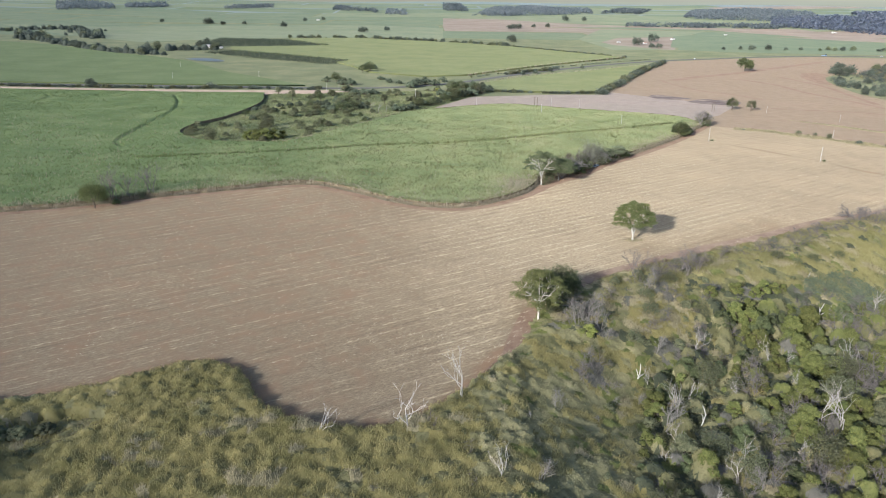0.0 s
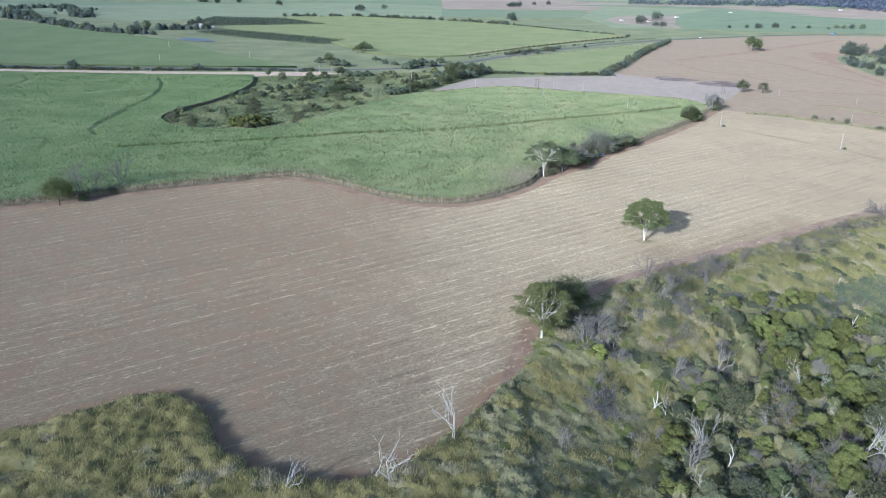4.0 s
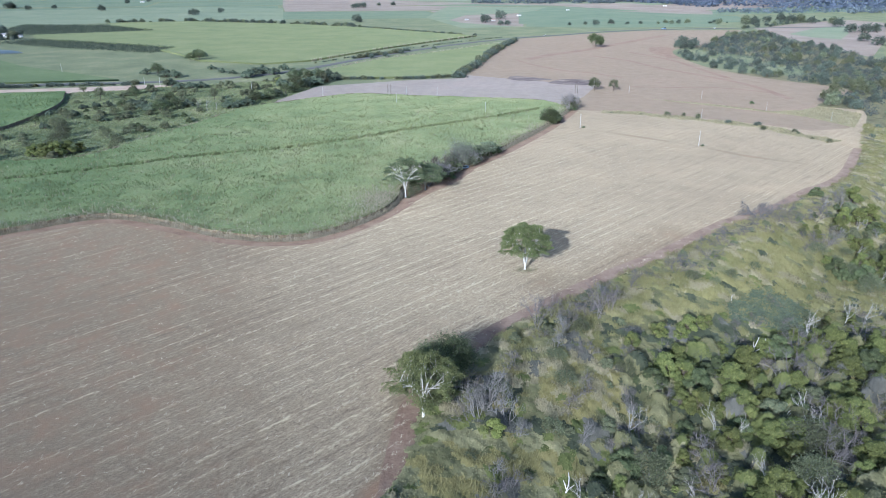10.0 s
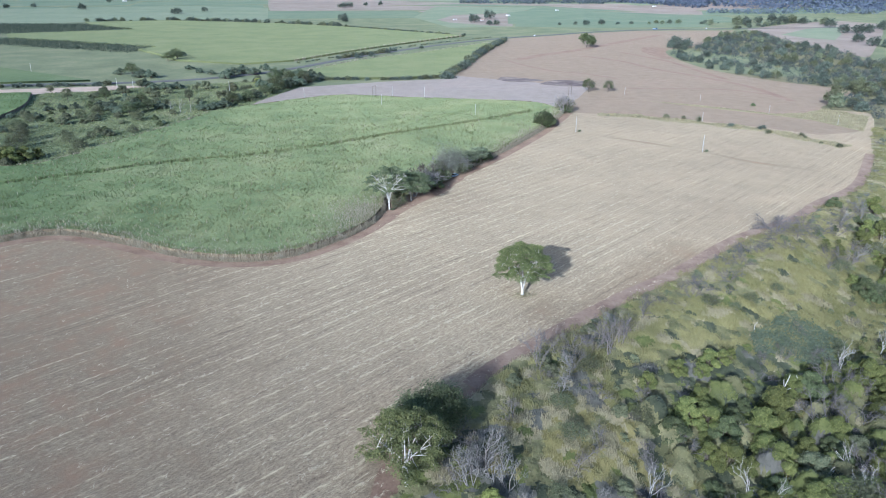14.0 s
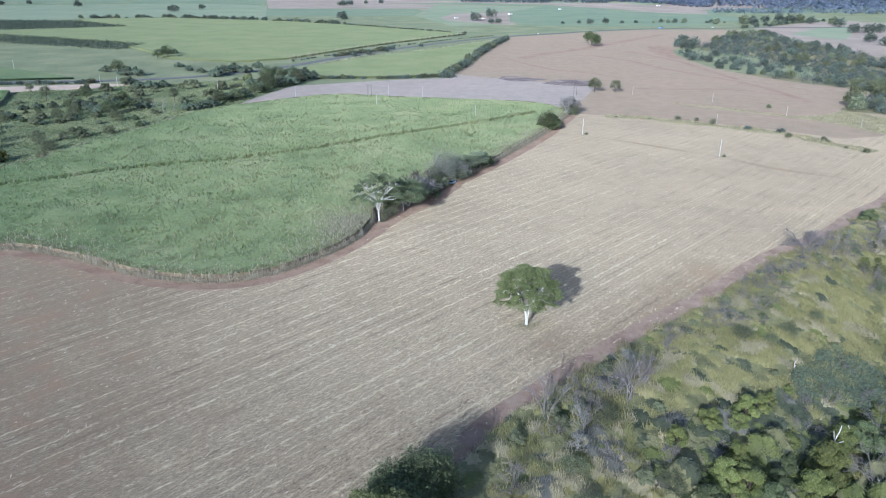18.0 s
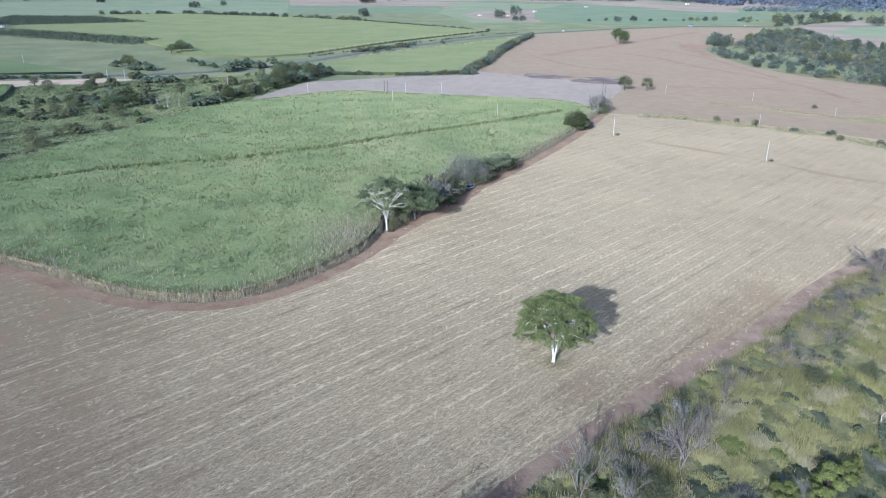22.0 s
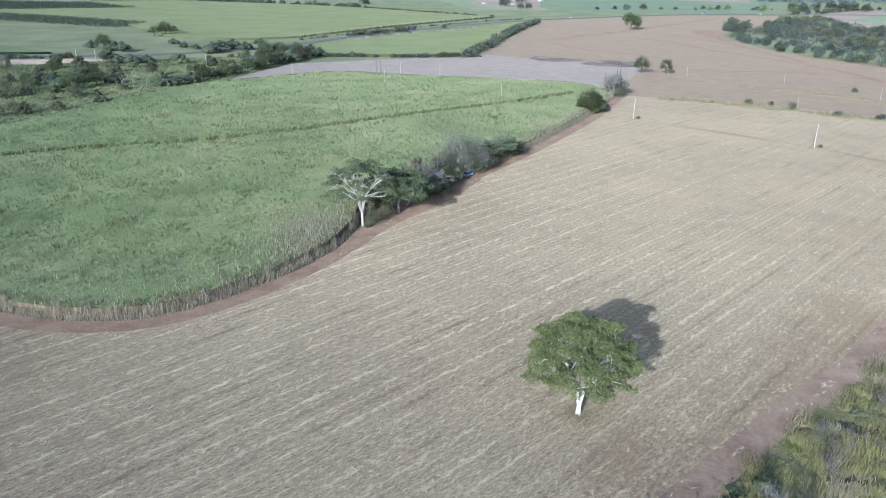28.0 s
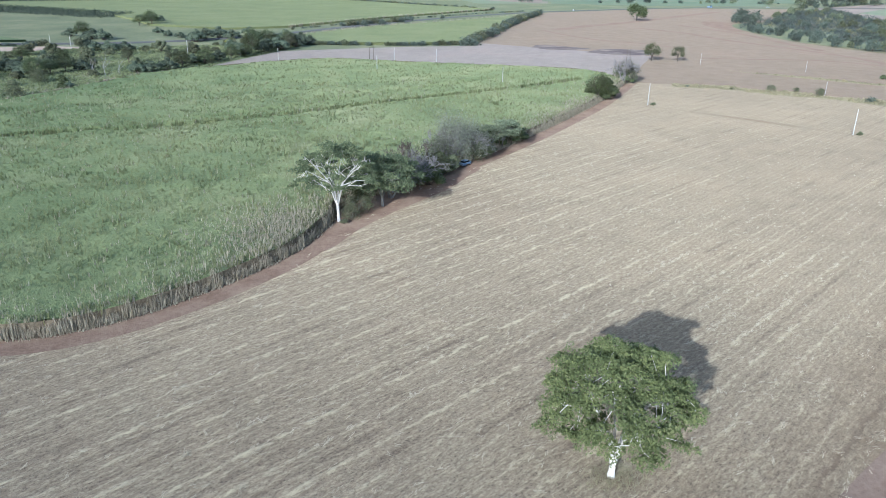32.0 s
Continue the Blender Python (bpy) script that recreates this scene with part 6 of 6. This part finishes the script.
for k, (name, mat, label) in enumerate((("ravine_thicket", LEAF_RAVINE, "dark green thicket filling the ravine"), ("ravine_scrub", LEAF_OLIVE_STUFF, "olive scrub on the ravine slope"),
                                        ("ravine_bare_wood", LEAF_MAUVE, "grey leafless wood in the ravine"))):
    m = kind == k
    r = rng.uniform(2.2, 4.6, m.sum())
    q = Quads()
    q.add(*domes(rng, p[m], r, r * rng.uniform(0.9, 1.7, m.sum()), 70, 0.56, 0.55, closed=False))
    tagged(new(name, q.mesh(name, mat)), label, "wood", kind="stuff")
hedge([(368, 425), (400, 450), (440, 480), (500, 515)], 7, [far_dark, low_dark, far_grey], 0.4, 0.75, 9)
hedge([(256, 550), (272, 538), (300, 513), (322, 484), (334, 450), (338, 430)], 9, [shrub_grey, shrub_grey, low_dark], 0.22, 0.6, 6)
for name, poly, n in (("band_grass", GRASS_BAND, 9000), ("slope_grass", GRASS_BAND_2, 9000)):
    p = scatter(rng, poly, n)
    q = Quads()
    q.add(*blades(rng, np.column_stack([p, height(p[:, 0], p[:, 1])]), rng.uniform(0.4, 1.1, len(p)), 0.8, 0.25, 3))
    tagged(new(name, q.mesh(name, GRASS_STRAW)), "dry straw-coloured grass strip across the field", "grass", kind="stuff")
# far trees
hedge([(620, 1500), (760, 1505), (900, 1512), (1000, 1500)], 22, [far_dark, far_olive, low_dark], 0.5, 1.1, 14, "roadside trees")
hedge([(946, 1448), (1000, 1460), (1090, 1500), (1187, 1420)], 26, [far_dark, far_olive], 1.0, 1.8, 15, "roadside trees")
for x, y, s in ((-697, 2393, 1.9), (-690, 2399, 1.6), (-634, 2342, 1.2), (-577, 2379, 1.1), (-425, 2238, 1.6), (-859, 2445, 1.2), (-166, 2021, 1.5), (-176, 2030, 1.2), (-108, 2093, 1.2), (-423, 2621, 1.2), (-374, 2727, 1.1),
                (534, 2857, 2.0), (609, 2860, 1.6), (252, 2225, 1.2), (268, 2240, 1.4), (284, 2260, 1.4), (343, 2353, 1.0), (393, 2382, 1.2), (198, 1693, 1.6), (204, 1685, 0.9), (468, 1614, 1.7), (543, 1745, 1.9), (489, 1525, 1.0), (474, 1525, 1.0),
                (1126, 1518, 1.8), (1117, 1470, 1.8), (992, 1423, 1.4), (1129, 1345, 1.7), (1034, 1205, 1.5), (1051, 1189, 1.6), (1083, 1197, 1.5), (1186, 1272, 1.6), (911, 1036, 1.3), (878, 973, 1.3), (880, 950, 1.3), (572, 1004, 0.9), (571, 986, 0.9)):
    put(far_dark, x, y, turn(), s)
hedge([(894, 1329), (1009, 1392), (1157, 1493), (1235, 1515)], 9, [far_dark, far_olive, low_dark], 0.5, 0.9, 6, "field trees")


def forest(name, poly, count, leaf, tall, label, seed, mat=None):
    """A far wood as one mass of crowns."""
    r = np.random.default_rng(seed)
    p = scatter(r, poly, count)
    gap = np.sin(p[:, 0] / 37 + seed) + np.sin(p[:, 1] / 29 + p[:, 0] / 61) + np.sin(p[:, 0] / 13 - p[:, 1] / 17)
    if mat is None:
        p = p[gap > r.uniform(-1.6, 0.4, len(p))]
    z = height(p[:, 0], p[:, 1]) + r.uniform(0.15, 1.0, len(p)) * tall
    q = Quads()
    q.add(*leaf_quads(r, np.column_stack([p, z]), leaf, 0.7 if mat is None else 0.3))
    return tagged(new(name, q.mesh(name, mat or LEAF_FOREST_HAZED)), label, "wood", kind="stuff")


for k, poly in enumerate((
        [(187, 3080), (302, 3053), (556, 3180), (735, 3275), (815, 3706), (546, 4016), (326, 3602)], [(778, 3328), (967, 3342), (1165, 3832), (1075, 4049)],
        [(695, 2589), (1195, 2501), (1282, 2600), (1100, 2700), (765, 2690)], [(1067, 3068), (1189, 2930), (1329, 2838), (1521, 2849), (1778, 3419), (1760, 3914), (1350, 3771)],
        [(77, 3405), (191, 3360), (179, 3988), (90, 4051)], [(-1412, 2888), (-1283, 3120), (-1434, 3461), (-1621, 3685), (-1677, 3438)],
        [(-1318, 3296), (-1210, 3534), (-1321, 3842), (-1442, 3644)], [(-947, 3511), (-735, 3629), (-794, 3923), (-998, 3754)],
        [(-445, 3545), (-208, 3279), (-234, 3480), (-459, 3823)], [(-173, 3193), (-80, 3112), (-87, 3374), (-181, 3463)], [(1200, 1950), (1500, 1760), (1700, 1700), (1680, 1780), (1300, 1980)])):
    poly = np.array(poly, float)
    x, y = poly[:, 0], poly[:, 1]
    area = 0.5 * abs(np.dot(x, np.roll(y, 1)) - np.dot(y, np.roll(x, 1)))
    forest("distant_wood", poly, int(area * 0.034 * ((x.max() - x.min()) * (y.max() - y.min()) / area)), 4.2, 13.0, "distant wood between far fields, blue haze in its leaf colour", 200 + k)
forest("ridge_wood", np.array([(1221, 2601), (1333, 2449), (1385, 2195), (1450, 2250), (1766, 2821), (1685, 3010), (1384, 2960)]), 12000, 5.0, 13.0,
       "woods on the slope beyond the far fields, coloured blue as if hazed", 259, LEAF_HILL_HAZED)
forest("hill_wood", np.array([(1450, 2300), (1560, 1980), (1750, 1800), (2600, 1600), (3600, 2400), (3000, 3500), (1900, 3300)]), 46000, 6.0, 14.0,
       "woods over the far hills, haze blue put into the leaves", 260, LEAF_HILL_HAZED)

# ---- poles ----
def utility_pole(label, twin=False):
    ob = tagged(new("utility_pole"), label, "utility pole", "power line poles")
    for k in range(2 if twin else 1):
        q = Quads()
        q.tube([(k * 2.6, 0, -0.3), (k * 2.6, 0, 4.5), (k * 2.6, 0, 9.0), (k * 2.6, 0, 9.02)], [0.16, 0.14, 0.11, 0.01], 10)
        part("post", q.mesh("post", BARK_BROWN if twin else CONCRETE, True), ob)
    top = ob
    if twin:
        q = Quads()
        q.box((-0.8, -0.06, 8.45), (3.4, 0.06, 8.6))
        top = part("crossarm", q.mesh("crossarm", BARK_BROWN), ob)
    for x, z in ((-0.6, 8.6), (1.3, 8.6), (3.2, 8.6)) if twin else ((0.0, 9.0),):
        q = Quads()
        q.tube([(x, 0, z), (x, 0, z + 0.12), (x, 0, z + 0.25), (x, 0, z + 0.26)], [0.035, 0.06, 0.05, 0.005], 8)
        part("insulator", q.mesh("insulator", WHITE_PAINT, True), top)
    return ob


pole = utility_pole("pale concrete utility pole standing in the field")
for x, y in ((253, 436), (304, 515), (207, 502), (159, 560), (104, 616), (51, 660), (119, 655), (143, 646), (309, 634), (352, 592), (367, 530), (386, 486), (-99, 755), (-86, 753),
             (-198, 884), (-6, 710), (-290, 850), (-330, 1000)):
    put(pole, x, y, 0.85 + pick.uniform(-0.1, 0.1), 0.68 if x > 300 else 1.0)
pole2 = utility_pole("pair of dark wooden utility poles", True)
put(pole2, 105, 664, 0.2)
put(pole2, 262, 640, 0.3)


# ---- vehicles ----
def vehicle(name, label, paint_mat, length, wide, tall, cab0, cab1):
    ob = tagged(new(name), label, name.split("_")[-1])
    bm = bmesh.new()
    bmesh.ops.create_cube(bm, size=1, matrix=Matrix.LocRotScale((0, 0, 0.3 + tall * 0.26), None, (length, wide, tall * 0.44)))
    bmesh.ops.bevel(bm, geom=bm.edges[:], offset=0.12, segments=2, affect="EDGES")
    me = bpy.data.meshes.new("body")
    bm.to_mesh(me)
    bm.free()
    me.materials.append(paint_mat)
    part("body", me, ob)
    zl, zh, w = 0.3 + tall * 0.47, tall, wide * 0.46
    q = Quads()
    v = [(cab0, -w, zl), (cab1, -w, zl), (cab1, w, zl), (cab0, w, zl), (cab0 + 0.5, -w * 0.85, zh - 0.08), (cab1 - 0.25, -w * 0.85, zh - 0.08),
         (cab1 - 0.25, w * 0.85, zh - 0.08), (cab0 + 0.5, w * 0.85, zh - 0.08)]
    q.add(v, [(4, 5, 6, 7), (0, 1, 5, 4), (1, 2, 6, 5), (2, 3, 7, 6), (3, 0, 4, 7)])
    part("windows", q.mesh("windows", DARK_GLASS), ob)
    q = Quads()
    q.box((cab0 + 0.48, -w * 0.86, zh - 0.08), (cab1 - 0.22, w * 0.86, zh))
    part("roof", q.mesh("roof", paint_mat), ob)
    for x in (-length * 0.32, length * 0.32):
        for y in (-wide * 0.47, wide * 0.47):
            q = Quads()
            q.tube([(x, y - 0.11, 0.33), (x, y - 0.1, 0.33), (x, y + 0.1, 0.33), (x, y + 0.11, 0.33)], [0.05, 0.33, 0.33, 0.05], 14)
            wheel = part("wheel", q.mesh("wheel", RUBBER, True), ob)
            q = Quads()
            q.tube([(x, y - 0.125, 0.33), (x, y - 0.12, 0.33), (x, y + 0.12, 0.33), (x, y + 0.125, 0.33)], [0.02, 0.19, 0.19, 0.02], 12)
            part("rim", q.mesh("rim", CAR_SILVER, True), wheel, "silver wheel rim")
    for x, w2, mat, what in ((length / 2 - 0.02, 0.2, CAR_SILVER, "headlight"), (-length / 2 + 0.02, 0.16, ROOF_TILE, "tail_light")):
        for y in (-wide * 0.36, wide * 0.36):
            q = Quads()
            q.box((x - 0.04, y - w2, 0.3 + tall * 0.28), (x + 0.04, y + w2, 0.3 + tall * 0.38))
            part(what, q.mesh(what, mat), ob)
    return ob


car = vehicle("parked_car", "blue and silver car parked in the shade of the trees", CAR_BLUE, 4.3, 1.75, 1.5, -1.5, 1.3)
put(car, 106.3, 416.3, 0.75)
car2 = vehicle("white_car", "white car on the country road", CAR_WHITE, 4.3, 1.75, 1.5, -1.5, 1.3)
put(car2, 462, 1240, 0.5, 1, 0.5)
put(car2, 850, 1345, 0.1, 1, 0.5)
truck = vehicle("blue_truck", "blue truck on the country road", CAR_BLUE, 9.0, 2.5, 3.4, 1.6, 4.2)
put(truck, 740, 1342, 0.1, 1, 0.5)


# ---- farm buildings ----
def farmhouse(label, w, d, h, roof_mat):
    ob = tagged(new("farmhouse"), label, "house")
    q = Quads()
    q.box((-w / 2, -d / 2, -0.5), (w / 2, d / 2, h))
    part("wall", q.mesh("wall", WHITE_PAINT), ob)
    q = Quads()
    r = h + d * 0.22
    for s in (-1, 1):
        a, b = s * (d / 2 + 0.7), 0.0
        v = [(-w / 2 - 0.7, a, h - 0.25), (w / 2 + 0.7, a, h - 0.25), (w / 2 + 0.7, b, r), (-w / 2 - 0.7, b, r)]
        v += [(x, y, z + 0.18) for x, y, z in v]
        q.add(v, [(0, 1, 2, 3), (4, 5, 6, 7), (0, 1, 5, 4), (1, 2, 6, 5), (2, 3, 7, 6), (3, 0, 4, 7)])
    part("roof", q.mesh("roof", roof_mat), ob)
    for s in (-1, 1):
        q = Quads()
        x = s * w / 2
        q.add([(x, -d / 2, h), (x, d / 2, h), (x, 0, r), (x, 0, r)], [(0, 1, 2, 3)])
        part("gable", q.mesh("gable", WHITE_PAINT), ob)
    q = Quads()
    q.box((-0.5, -d / 2 - 0.05, 0), (0.5, -d / 2 + 0.02, 2.1))
    part("door", q.mesh("door", BARK_BROWN), ob)
    for x in (-w * 0.34, -w * 0.17, w * 0.17, w * 0.34):
        q = Quads()
        q.box((x - 0.6, -d / 2 - 0.05, 1.0), (x + 0.6, -d / 2 + 0.02, 2.1))
        window = part("window", q.mesh("window", DARK_GLASS), ob)
        q = Quads()
        q.box((x - 0.7, -d / 2 - 0.1, 0.88), (x + 0.7, -d / 2 + 0.02, 0.97))
        part("sill", q.mesh("sill", CONCRETE), window)
    return ob


home = farmhouse("white farmhouse with grey roof beside the orchard", 14, 8, 3.2, ROOF_GREY)
for x, y, a, s in ((-405, 1400, 0.3, 1.1), (-418, 1432, 0.9, 0.9), (-385, 1392, 0.1, 0.8), (453, 1715, 0.2, 0.55), (625, 1850, 0.4, 0.7), (880, 2150, 0.2, 0.6), (1300, 2330, 0.1, 0.8), (-390, 2700, 0.0, 0.9)):
    put(home, x, y, a, s)
barn = farmhouse("low house with clay tile roof under big trees", 18, 9, 3.4, ROOF_TILE)
put(barn, 508, 1690, 0.3, 0.5)
for x, y, s in ((-425, 1450, 1.5), (-430, 1420, 1.2), (-395, 1425, 0.8)):
    put(far_dark, x, y, turn(), s)

# the pond
pond = curve([(-372, 1150), (-352, 1168), (-325, 1150), (-300, 1112), (-318, 1105), (-345, 1118), (-372, 1150)], 5)[:-1]
pv, pf = triangulate(np.zeros((0, 2)), [(pond, True)])
pc = pv[pf].mean(1)
tagged(new("pond", np_mesh("pond", np.column_stack([pv, height(pv[:, 0], pv[:, 1]) + 0.4]), pf[inside(pond, pc[:, 0], pc[:, 1])], WATER)),
       "small still farm pond reflecting the sky", "pond", kind="structure")
